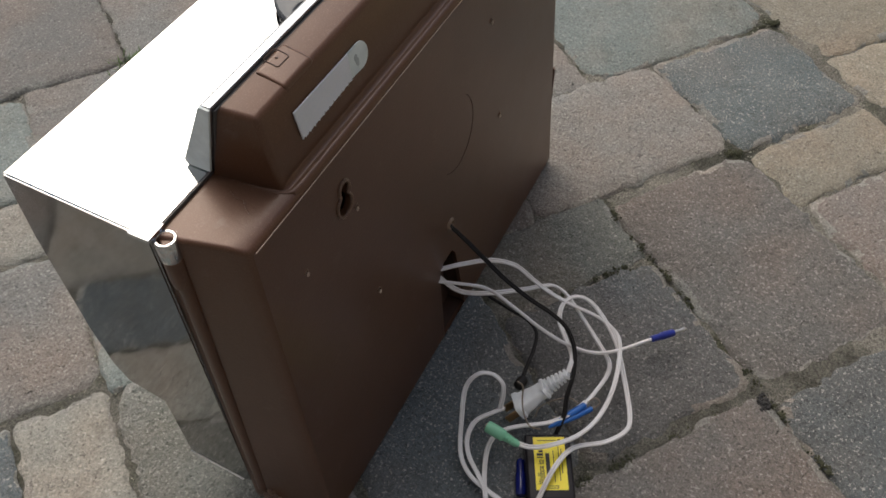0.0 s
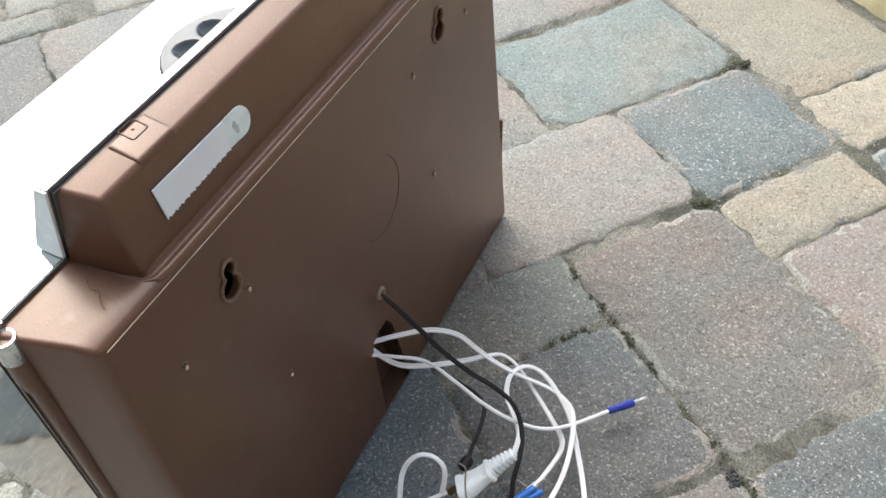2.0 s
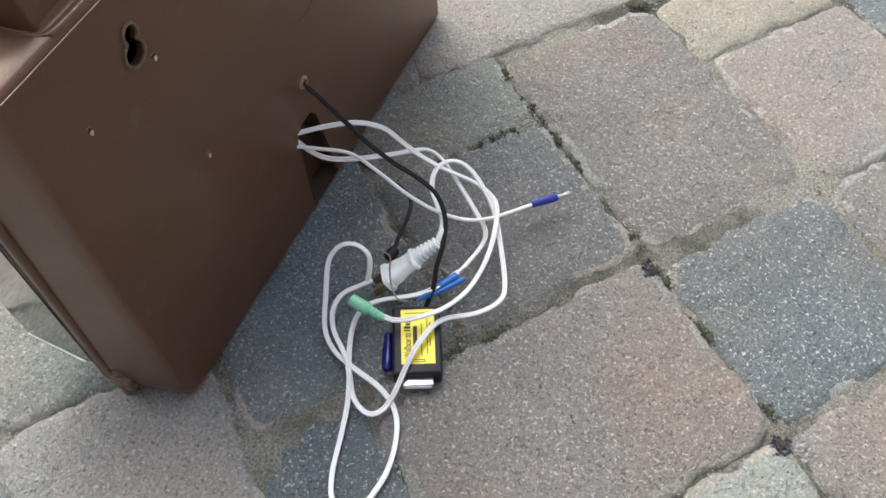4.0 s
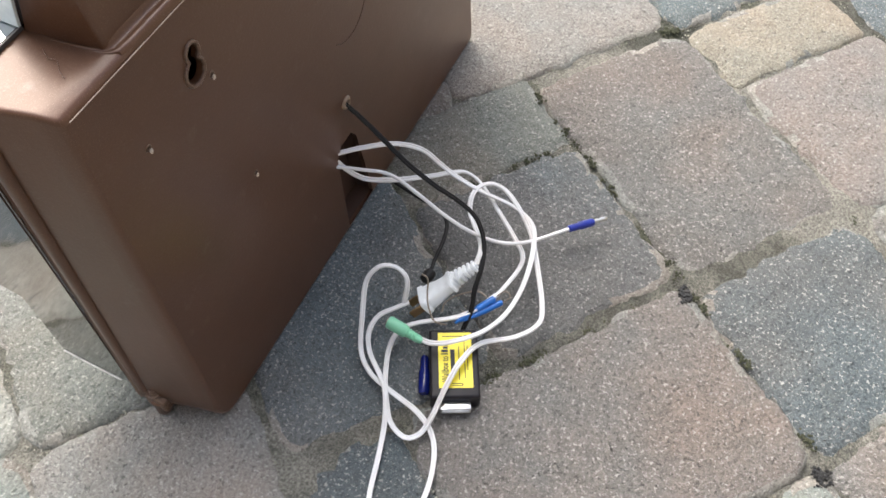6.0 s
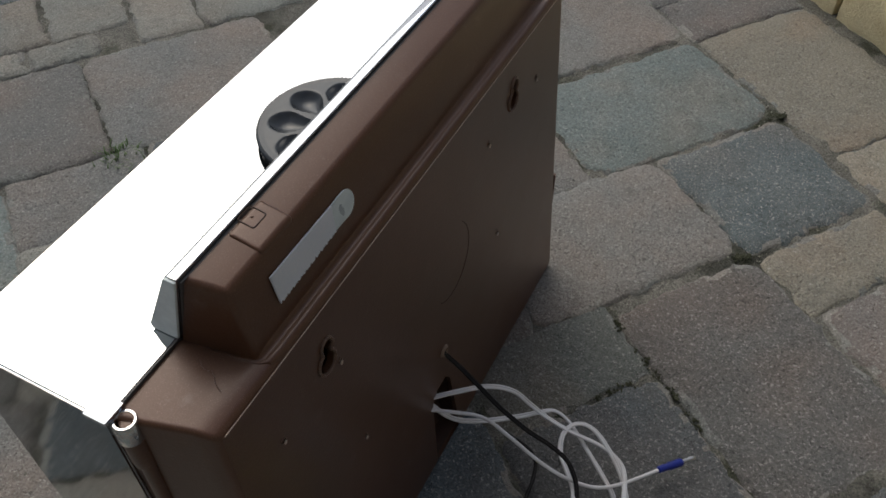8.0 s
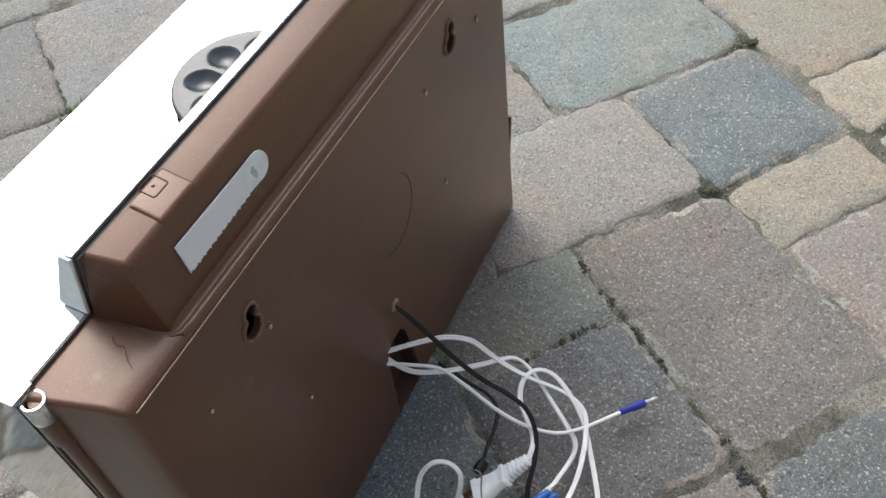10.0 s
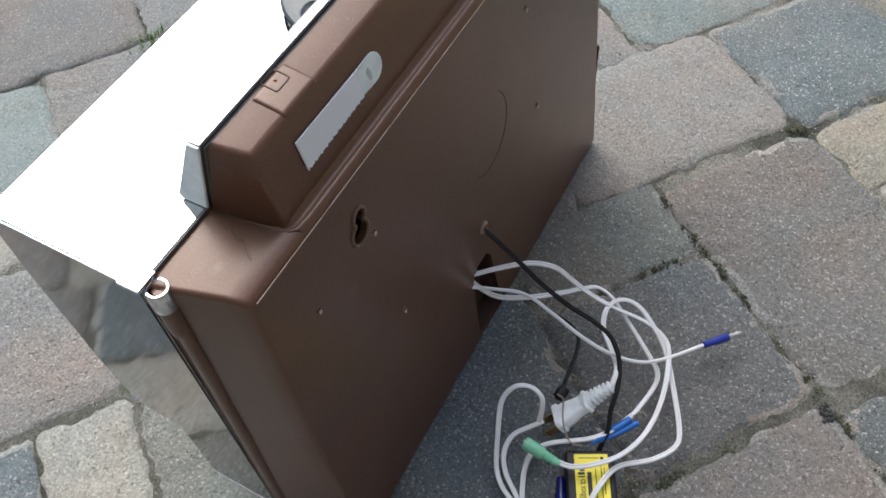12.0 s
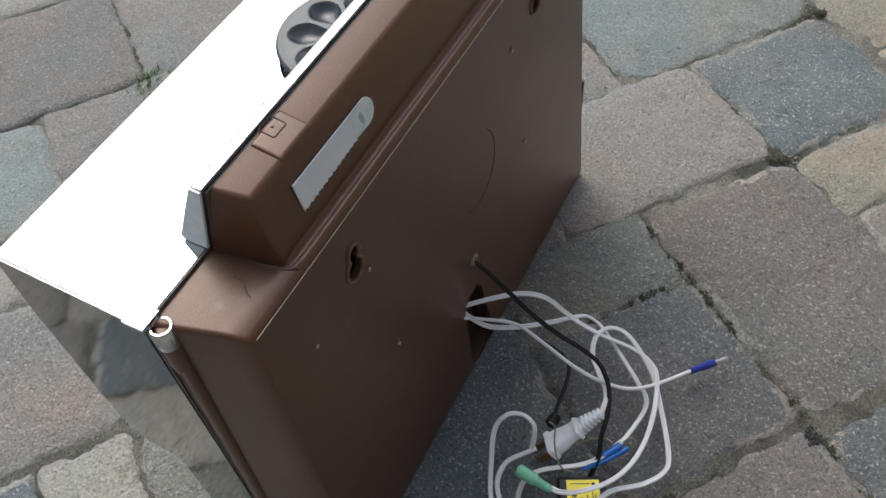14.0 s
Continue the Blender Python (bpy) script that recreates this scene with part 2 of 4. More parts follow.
def extruded(profile, x0, x1, bevel=0.0, segments=2, slant=0.0):
    """A prism with a (y, z) profile from x0 to x1; slant: how far its ends draw in towards the top."""
    z0 = min(z for _, z in profile)
    bm = from_loops([[(x0 + slant * (z - z0), y, z) for y, z in profile], [(x1 - slant * (z - z0), y, z) for y, z in profile]])
    if bevel:
        bmesh.ops.bevel(bm, geom=list(bm.edges), offset=bevel, segments=segments, affect="EDGES", profile=0.6)
    return bm


def box(x0, x1, y0, y1, z0, z1, bevel=0.0, segments=2):
    return extruded([(y0, z0), (y1, z0), (y1, z1), (y0, z1)], x0, x1, bevel, segments)


def lathe(profile, steps=24, m=None):
    """Turns (radius, height) pairs round z."""
    loops = [[(r * math.cos(math.tau * k / steps), r * math.sin(math.tau * k / steps), h) for k in range(steps)] for r, h in profile]
    bm = from_loops(loops)
    if m is not None:
        bm.transform(m)
    return bm


def along(a, b):
    """The turn and place that take z to the way from a to b, starting at a."""
    return Matrix.Translation(a) @ (Vector(b) - Vector(a)).to_track_quat("Z", "Y").to_matrix().to_4x4()


def smooth_line(points, steps=6):
    """A Catmull-Rom line through the points."""
    p = [Vector(q) for q in points]
    p = [2 * p[0] - p[1], *p, 2 * p[-1] - p[-2]]
    out = []
    for a, b, c, d in zip(p, p[1:], p[2:], p[3:]):
        for k in range(steps):
            s = k / steps
            out.append(0.5 * (2 * b + (c - a) * s + (2 * a - 5 * b + 4 * c - d) * s * s + (3 * b - a - 3 * c + d) * s ** 3))
    return [*out, p[-2]]


def cord_profile(width, height, twin):
    if not twin:
        return [(width / 2 * math.cos(math.tau * k / 10), height / 2 * math.sin(math.tau * k / 10)) for k in range(10)]
    r = height / 2
    d = width / 2 - r
    right = [(d + r * math.cos(a), r * math.sin(a)) for a in (radians(v) for v in (-150, -95, -45, 0, 45, 95, 150))]
    return right + [(-x, -y) for x, y in right]


def cord(points, width=0.0039, height=0.0021, twin=True, twist=0.0, steps=6):
    """A cord swept along a line, lying flat unless twisted."""
    line = smooth_line(points, steps)
    shape = cord_profile(width, height, twin)
    loops = []
    side = None
    for i, q in enumerate(line):
        way = (line[min(i + 1, len(line) - 1)] - line[max(i - 1, 0)]).normalized()
        flat = way.cross(Vector((0, 0, 1)))
        flat = flat.normalized() if flat.length > 0.2 else side
        side = flat if side is None else (0.5 * side + 0.5 * (flat if flat.dot(side) > 0 else -flat))
        side = (side - way * side.dot(way)).normalized()
        turn = Matrix.Rotation(twist * math.sin(i * 0.11), 3, way)
        u = turn @ side
        v = u.cross(way)
        loops.append([q + u * x + v * y for x, y in shape])
    return from_loops(loops)


def plate(outer, holes, depth):
    """A flat plate in the xz plane with openings; its front lies in y = 0 and its depth goes to +y."""
    cu = bpy.data.curves.new("plate", "CURVE")
    cu.dimensions, cu.fill_mode, cu.extrude = "2D", "BOTH", depth / 2
    for ring in (outer, *holes):
        s = cu.splines.new("POLY")
        s.points.add(len(ring) - 1)
        for pt, (x, z) in zip(s.points, ring):
            pt.co = (x, z, 0, 1)
        s.use_cyclic_u = True
    ob = bpy.data.objects.new("plate", cu)
    scene.collection.objects.link(ob)
    me = bpy.data.meshes.new_from_object(ob.evaluated_get(bpy.context.evaluated_depsgraph_get()))
    bm = bmesh.new()
    bm.from_mesh(me)
    bpy.data.objects.remove(ob)
    bpy.data.curves.remove(cu)
    bpy.data.meshes.remove(me)
    bmesh.ops.remove_doubles(bm, verts=bm.verts, dist=1e-6)
    bm.transform(Matrix(((1, 0, 0, 0), (0, 0, -1, depth / 2), (0, 1, 0, 0), (0, 0, 0, 1))))
    return bm


def ring_of(cx, cz, rx, rz=None, steps=16):
    return [(cx + rx * math.cos(math.tau * k / steps), cz + (rz or rx) * math.sin(math.tau * k / steps)) for k in range(steps)]


def rounded(corners, radii, steps=5):
    """A closed outline with rounded corners."""
    out = []
    n = len(corners)
    for i in range(n):
        p, a, b = Vector(corners[i]), Vector(corners[i - 1]), Vector(corners[(i + 1) % n])
        r = radii[i] if isinstance(radii, (list, tuple)) else radii
        s, e = p + (a - p).normalized() * r, p + (b - p).normalized() * r
        for k in range(steps + 1):
            f = k / steps
            out.append(tuple((1 - f) ** 2 * s + 2 * f * (1 - f) * p + f * f * e))
    return out


# ---- the wall jukebox, standing on its lower edge ----
def back_y(z):
    return -0.010 + 0.044 * z


juke = thing("wall_jukebox", "brown and chrome diner wall jukebox standing back-first on paving", "jukebox")

L0, L1, R0, R1, TOP = -0.034, -0.032, 0.376, 0.361, 0.2985
OUT = [(L0, 0.004), (R0, 0.004), (R1, TOP), (L1, TOP)]


def grown(d, top=0.0):
    """The housing's outline, d metres wider at the sides."""
    return rounded([(L0 - d, 0.002), (R0 + d, 0.002), (R1 + d, TOP + top), (L1 - d, TOP + top)], [0.020, 0.008, 0.008, 0.003])


def keyhole(cx, cz, s=1.0):
    lower = [(cx - 0.001 + 0.0052 * s * math.cos(a), cz - 0.005 + 0.0056 * s * math.sin(a)) for a in (radians(130 + 280 * k / 12) for k in range(13))]
    upper = [(cx + 0.001 + 0.0036 * s * math.cos(a), cz + 0.0055 + 0.0042 * s * math.sin(a)) for a in (radians(-30 + 240 * k / 10) for k in range(11))]
    return lower + upper


PILOTS = ((0.000, 0.250), (0.062, 0.162), (0.253, 0.160), (0.239, 0.255), (0.318, 0.255), (0.053, 0.250))
NOTCH = [(0.143, 0.004), (0.143, 0.083), (0.150, 0.092), (0.164, 0.092), (0.170, 0.083), (0.182, 0.004)]
body_line = rounded(OUT, [0.018, 0.006, 0.006, 0.002])
lean = Matrix(((1, 0, 0, 0), (0, 1, 0.044, -0.010), (0, 0, 1, 0), (0, 0, 0, 1)))
panel_line = [(x, max(z, 0.004)) for x, z in body_line]
low = min(range(len(panel_line)), key=lambda i: abs(panel_line[i][0] - L0 - 0.018) + panel_line[i][1])
panel_line = panel_line[: low + 1] + NOTCH + panel_line[low + 1:]
bm = plate(panel_line, [keyhole(0.0440, 0.266, 1.2), keyhole(0.2785, 0.2685, 1.2), ring_of(0.1635, 0.123, 0.0042)] + [ring_of(x, z, 0.0016, 0.0018, 10) for x, z in PILOTS], 0.0035)
bm.transform(lean)
panel = part("back_panel", bm, BROWN, juke, "brown painted back panel with keyhole slots and a cable notch")

loops = []
for d, dy, up in ((0.0, 0.0, 0.0), (0.0012, 0.0006, 0.0018), (0.0030, 0.0030, 0.0034), (0.0050, 0.012, 0.0045), (0.0135, 0.0415, 0.0065), (0.0152, 0.0476, 0.0068)):
    loops.append([(x, back_y(z) + dy if dy < 0.02 else dy + 0.15 * back_y(z), z) for x, z in (body_line if d == 0 else grown(d, up))])
part("housing", from_loops(loops, cap_start=False), BROWN, juke)

# the raised ridge along the top, with the trough at its foot
RIDGE = [(0.0095, 0.300), (0.0180, 0.3468), (0.0361, 0.3500), (0.0475, 0.300)]
ends = [[(0.0062 - 0.27 * (min(y, 0.0361) - 0.010) + 0.07 * (z - 0.305), y, z) for y, z in RIDGE], [(0.3450 + 0.27 * (min(y, 0.0361) - 0.010) - 0.07 * (z - 0.305), y, z) for y, z in RIDGE]]
bm = from_loops(ends)
bmesh.ops.bevel(bm, geom=[e for e in bm.edges if min(v.co.y for v in e.verts) < 0.03], offset=0.0030, segments=4, affect="EDGES", profile=0.5)
part("ridge", bm, BROWN, juke, "raised brown ridge along the top edge")
LEDGE = 0.3026
foot_line = [((0.345, 0.0102), (0, -1), 1.0), ((0.200, 0.0102), (0, -1), 1.0), ((0.0160, 0.0102), (0, -1), 1.0), ((0.0090, 0.0102), (-0.1, -1), 0.8), ((0.0068, 0.0108), (-0.7, -0.7), 0.35), ((0.0056, 0.0130), (-1, -0.25), 0.25), ((0.0030, 0.0210), (-1, -0.2), 0.25), ((0.0000, 0.0335), (-1, 0), 0.25)]
loops = []
for (x, y), (nx, ny), w in foot_line:
    z = LEDGE + 0.055 * (y - 0.0100)
    loops.append([(x + nx * o * w, y + ny * o * w, z + h * (w if h > 0 else 1.0)) for o, h in ((0.0073, -0.0032), (0.0069, -0.0014), (0.0060, 0.0002), (0.0048, 0.0008), (0.0036, 0.0008), (0.0022, 0.0007), (0.0012, 0.0011), (0.0005, 0.0018), (0.0000, 0.0028), (-0.0005, 0.0040), (-0.0030, -0.0010))])
part("cove", from_loops(loops), BROWN, juke)
# the crease's edge highlight, laid on as a thin pale cord
part("seam", cord([(-0.0305, 0.0024, 0.2990), (0.10, 0.0024, 0.2990), (0.25, 0.0024, 0.2990), (0.355, 0.0024, 0.2990)], 0.0006, 0.0006, False), SEAMGLINT, juke, "pale painted highlight along the top crease")

# embossed square boss with a pin mark
boss = part("boss", extruded([(0.0170, 0.338), (0.0182, 0.3479), (0.0352, 0.3511), (0.0352, 0.338)], 0.0315, 0.0565, 0.0024, 4), BROWN, juke, "embossed square boss")
sq = rounded([(0.0405, 0.0276), (0.0505, 0.0276), (0.0505, 0.0362), (0.0405, 0.0362)], 0.0014, 3)
part("frame_line", cord([(x, y, 0.3481 + 0.175 * (y - 0.0184)) for x, y in sq + sq[:1]], 0.0008, 0.0007, False, steps=1), INNER, boss)
part("pin_mark", lathe([(0.0004, 0.3484), (0.0008, 0.3497), (0.0005, 0.3500)], 8, Matrix.Translation((0.0455, 0.0319, 0.0010))), BROWN, boss)

# hook-and-loop strip stuck to the ridge's face
SLOPE = Matrix(((1, 0, 0, 0), (0, 0.983, 0.186, 0.0100), (0, -0.0, 0.983, 0.305), (0, 0, 0, 1)))


def on_ridge(outline, thick):
    """A patch on the ridge's sloping face; outline in x and height above its foot."""
    bm = from_loops([[(x, -0.0004, z) for x, z in outline], [(x, -0.0004 - thick, z) for x, z in outline]])
    bm.transform(SLOPE)
    return bm


rag = [(0.0300 + 0.0485 * k / 44, 0.0130 + (0.0005 if k % 2 else -0.0002) + 0.0016 * k / 44 + 0.0004 * math.sin(k * 1.7)) for k in range(45)]
fleece = [(0.0298, 0.0295), *rag, (0.0808, 0.0291)]
strip = part("hook_and_loop_strip", on_ridge(fleece, 0.0010), VELCRO, juke, "white fleecy hook-and-loop strip with ragged edge")
tongue = [(0.0786, 0.0148), *[(0.0907 + 0.0078 * math.cos(v), 0.0217 + 0.0076 * math.sin(v)) for v in (radians(-90 + 12 * k) for k in range(16))], (0.0808, 0.0291)]
part("backing_film", on_ridge(tongue, 0.0006), FILM, strip, "bare translucent end of the strip")
part("smudge", on_ridge([(x + 0.0006 * math.sin(9 * z * 1000), z) for x, z in ring_of(0.0868, 0.0212, 0.0016, 0.0036, 14)], 0.0008), SMUDGE, strip, "grey smudge")

# raised rims round the keyholes and screw holes, drawn in the panel
for cx, cz in ((0.044, 0.266), (0.2785, 0.2685)):
    line = [(x, back_y(z) - 0.0002, z) for x, z in keyhole(cx, cz, 1.38)]
    part("keyhole_rim", cord([*line, line[0]], 0.0026, 0.0020, False, steps=2), RIM, juke)
for x, z in PILOTS:
    part("screw_hole_rim", lathe([(0.0014, -0.0002), (0.0015, 0.0005), (0.0019, 0.0005), (0.0023, -0.0002)], 12, Matrix.Translation((x, back_y(z), z)) @ pose(0, 0, 0, 90)), RIM, juke)
    part("burr", lathe([(0.0002, 0.0002), (0.0010, 0.0004), (0.0012, 0.0010), (0.0006, 0.0014)], 8, Matrix.Translation((x + 0.0002, back_y(z) - 0.0002, z - 0.0016)) @ pose(0, 0, 0, 90) @ Matrix.Diagonal((1, 1.5, 1, 1))), RAWPLASTIC, juke, "pale plastic burr under a screw hole")
part("grommet", lathe([(0.0026, -0.001), (0.0030, 0.0016), (0.0040, 0.0018), (0.0052, 0.0004), (0.0052, -0.001)], 18, Matrix.Translation((0.1635, back_y(0.123), 0.123)) @ pose(0, 0, 0, 90)), BUSH, juke, "small tan cable bushing")
arc = [(0.180 + 0.027 * math.cos(a), 0.199 + 0.030 * math.sin(a)) for a in (radians(-128 + 176 * k / 20) for k in range(21))]
part("ring_mark", cord([(x, back_y(z) + 0.0001, z) for x, z in arc], 0.0009, 0.0007, False, steps=2), INNER, juke, "faint curved tooling mark")

# notch lining: inner wall of the cable notch, shade put into its dark colour
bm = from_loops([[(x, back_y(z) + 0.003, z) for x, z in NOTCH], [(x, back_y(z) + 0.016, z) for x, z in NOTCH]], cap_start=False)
part("notch_lining", bm, INNER, juke, "inner wall of the cable notch with shade in its colour")

# side ridges, hinge and foot on the left and right ends
for sx, x0, y0, rr, top in ((-1, -0.0450, 0.0412, 0.0042, 0.296), (1, 0.379, 0.036, 0.0026, 0.282)):
    bm = from_loops([[(x0 + sx * rr * math.cos(a) - 0.004 * sx * (z / 0.3) * (1 if sx > 0 else 0.0), y0 + rr * math.sin(a), z) for a in (math.tau * k / 16 for k in range(16))] for z in (0.030, 0.10, 0.20, top)])
    part("side_rib", bm, BROWN, juke, "rolled brown edge along the side")
part("flange", box(0.3775, 0.3805, -0.004, 0.020, 0.014, 0.113, 0.0006), BROWN, juke)
hinge = part("hinge_post", lathe([(0.0046, 0.270), (0.0052, 0.276), (0.0052, 0.290), (0.0050, 0.3000), (0.0030, 0.3000)], 20, Matrix.Translation((-0.0456, 0.0425, 0))), BROWN, juke, "hinge post with chromed collar")
part("collar", lathe([(0.0038, 0.2960), (0.0038, 0.3046), (0.0043, 0.3054), (0.0052, 0.3054), (0.0058, 0.3046), (0.0058, 0.2920), (0.0052, 0.2910)], 24, Matrix.Translation((-0.0456, 0.0425, 0))), CHROME, hinge)
part("nut", lathe([(0.0036, 0.2990), (0.0036, 0.3026), (0.0030, 0.3034), (0.0004, 0.3034)], 6, Matrix.Translation((-0.0456, 0.0425, 0))), BROWN, hinge)
foot = part("foot", lathe([(0.0046, 0.0005), (0.0056, 0.002), (0.0054, 0.014), (0.0062, 0.016), (0.0062, 0.019), (0.0050, 0.0200)], 18, Matrix.Translation((-0.0445, 0.0335, 0))), BROWN, juke, "brown foot with a bolted clip")
part("clip", extruded([(0.0250, 0.0100), (0.0410, 0.0100), (0.0415, 0.0235), (0.0330, 0.0262), (0.0255, 0.0225)], -0.0490, -0.0300, 0.0020, 3), RIM, foot, "worn glossy clip")
part("clip_ear", extruded([(0.0235, 0.0060), (0.0300, 0.0060), (0.0300, 0.0190), (0.0235, 0.0170)], -0.0400, -0.0250, 0.0018, 3), RIM, foot)
part("screw", lathe([(0.0050, 0.0250), (0.0052, 0.0268), (0.0040, 0.0270), (0.0038, 0.0310), (0.0030, 0.0326), (0.0016, 0.0328), (0.0015, 0.0312), (0.0004, 0.0312)], 16, Matrix.Translation((-0.0440, 0.0345, 0))), RIM, foot, "round screw head on a washer")

# chrome cover
FRONT = [(0.0480, 0.3072), (0.1380, 0.3105), (0.1405, 0.2600), (0.1385, 0.1700), (0.1345, 0.1350), (0.1270, 0.1180), (0.1000, 0.1120), (0.0985, 0.0420), (0.0540, 0.0370), (0.0455, 0.0420)]
CX0, CX1 = -0.0502, 0.3945
bm = from_loops([[(CX0 + (0.31 - z) * 0.0055, y, z) for y, z in FRONT], [(CX1, y, z) for y, z in FRONT]])
bmesh.ops.bevel(bm, geom=[e for e in bm.edges], offset=0.0009, segments=2, affect="EDGES")
cover = part("chrome_cover", bm, CHROME, juke, "polished chrome cover mirroring sky and paving")
# thin plate added over the cover's end so that it mirrors the paving darker
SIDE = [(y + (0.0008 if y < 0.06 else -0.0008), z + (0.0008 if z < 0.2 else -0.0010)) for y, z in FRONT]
part("dimmed_side", from_loops([[(CX0 + (0.31 - z) * 0.0055 + dx, y, z) for y, z in SIDE] for dx in (-0.0004, 0.0006)]), DIMCHROME, cover, "mirror-like end of the cover, coloured darker to dim its reflection")
part("cover_tab", box(-0.0522, -0.0400, 0.0465, 0.0590, 0.3055, 0.3080, 0.0006), CHROME, cover)
part("lower_hem", cord([(-0.0492, 0.0985, 0.0415), (-0.0492, 0.0770, 0.0390), (-0.0492, 0.0540, 0.0368)], 0.0013, 0.0011, False), TIN, cover, "bright folded hem")
part("raised_lip", extruded([(0.0470, 0.3075), (0.0367, 0.3522), (0.0368, 0.3529), (0.0420, 0.3528), (0.0433, 0.3521), (0.0625, 0.3105), (0.0610, 0.3075)], -0.0012, 0.352, 0.0004, 1), CHROME, cover, "raised chrome lip")
part("end_cap", extruded([(0.0469, 0.3080), (0.0368, 0.3520), (0.0420, 0.3526), (0.0432, 0.3519), (0.0622, 0.3108), (0.0608, 0.3080)], -0.0026, -0.0010, 0.0003, 1), ENDCAP, cover, "pale grey-green end cap of the lip")
part("gasket", extruded([(0.0463, 0.3040), (0.0359, 0.3500), (0.0369, 0.3502), (0.0476, 0.3040)], 0.0004, 0.350), GASKET, juke, "black gasket between cover and housing")
part("lower_gasket", box(-0.0470, -0.0005, 0.0473, 0.0484, 0.2995, 0.3074), GASKET, juke)

# finger wheel let into the cover
KX, KY, KZ, KR = 0.1505, 0.0570, 0.3132, 0.0430
bm = bmesh.new()
rings = []
N = 240
for r, h in ((KR, 0.0), (KR, 0.0022), (KR - 0.0012, 0.0032), (KR - 0.0030, 0.0031), *((0.0392 - 0.0009 * k, 0.0030) for k in range(39))):
    ring = []
    for k in range(N):
        a = math.tau * k / N
        rr = r + (0.0006 if k % 2 and r > KR - 0.002 else 0.0)
        hh = h
        if r < 0.0385:
            s = (a * 8 / math.tau) % 1.0 - 0.5
            wide = 0.0093 * min(1.0, max(0.0, (r - 0.008) / 0.019)) ** 0.8
            across = s * math.tau / 8 * r
            tail = ((r - 0.0275) / (0.0095 if r > 0.0275 else 0.0195)) ** 2
            room = 1.0 - (across / wide) ** 2 - tail if wide > 0.0005 else 0.0
            hh -= 0.0052 * max(0.0, room) ** 0.8
        ring.append(bm.verts.new((KX + rr * math.cos(a), KY + rr * math.sin(a), KZ + hh)))
    rings.append(ring)
for a, b in zip(rings, rings[1:]):
    for i in range(N):
        bm.faces.new((a[i], a[(i + 1) % N], b[(i + 1) % N], b[i]))
bm.faces.new(rings[-1])
part("finger_wheel", bm, KNOB, juke, "glossy black wheel with teardrop finger dips")

# hairline crack on the ledge
part("hair_crack", cord([(-0.0060, 0.0330, 0.3050), (-0.0090, 0.0280, 0.3049), (-0.0085, 0.0240, 0.3047), (-0.0130, 0.0190, 0.3045), (-0.0150, 0.0150, 0.3042)], 0.0004, 0.0004, False), BROWN, juke)


# ---- cables ----
A = [(0.145, -0.004, 0.088), (0.158, -0.018, 0.088), (0.176, -0.035, 0.082), (0.187, -0.051, 0.072), (0.188, -0.066, 0.062), (0.188, -0.080, 0.054), (0.189, -0.099, 0.047), (0.193, -0.124, 0.038), (0.190, -0.140, 0.032), (0.179, -0.148, 0.030), (0.156, -0.154, 0.028), (0.131, -0.156, 0.028), (0.109, -0.153, 0.028), (0.089, -0.144, 0.030), (0.074, -0.129, 0.030), (0.068, -0.117, 0.028), (0.068, -0.107, 0.026)]
B1 = [(0.143, -0.003, 0.084), (0.147, -0.013, 0.070), (0.152, -0.024, 0.062), (0.163, -0.041, 0.058), (0.180, -0.061, 0.054), (0.193, -0.073, 0.050), (0.201, -0.082, 0.046), (0.199, -0.095, 0.042), (0.187, -0.114, 0.036), (0.173, -0.134, 0.030), (0.164, -0.145, 0.026), (0.154, -0.147, 0.022), (0.133, -0.143, 0.022), (0.121, -0.140, 0.024)]
B2 = [(0.124, -0.141, 0.025), (0.107, -0.132, 0.024), (0.095, -0.120, 0.022), (0.083, -0.098, 0.017), (0.074, -0.088, 0.012), (0.060, -0.087, 0.010), (0.040, -0.094, 0.008), (0.024, -0.103, 0.006), (0.011, -0.113, 0.006), (0.006, -0.126, 0.006), (0.013, -0.134, 0.006), (0.026, -0.137, 0.012), (0.047, -0.138, 0.022), (0.065, -0.140, 0.026), (0.085, -0.146, 0.022), (0.103, -0.165, 0.016), (0.119, -0.176, 0.016), (0.133, -0.174, 0.018), (0.162, -0.158, 0.022), (0.183, -0.143, 0.030), (0.197, -0.123, 0.040), (0.200, -0.110, 0.046), (0.196, -0.100, 0.048), (0.185, -0.095, 0.048), (0.171, -0.098, 0.046), (0.160, -0.107, 0.044), (0.151, -0.115, 0.043), (0.141, -0.120, 0.0465), (0.1305, -0.1212, 0.0440)]
S4 = [(0.139, -0.003, 0.080), (0.149, -0.021, 0.075), (0.156, -0.041, 0.072), (0.153, -0.065, 0.066), (0.148, -0.090, 0.060), (0.150, -0.111, 0.050), (0.158, -0.131, 0.040), (0.175, -0.147, 0.030), (0.203, -0.169, 0.024)]
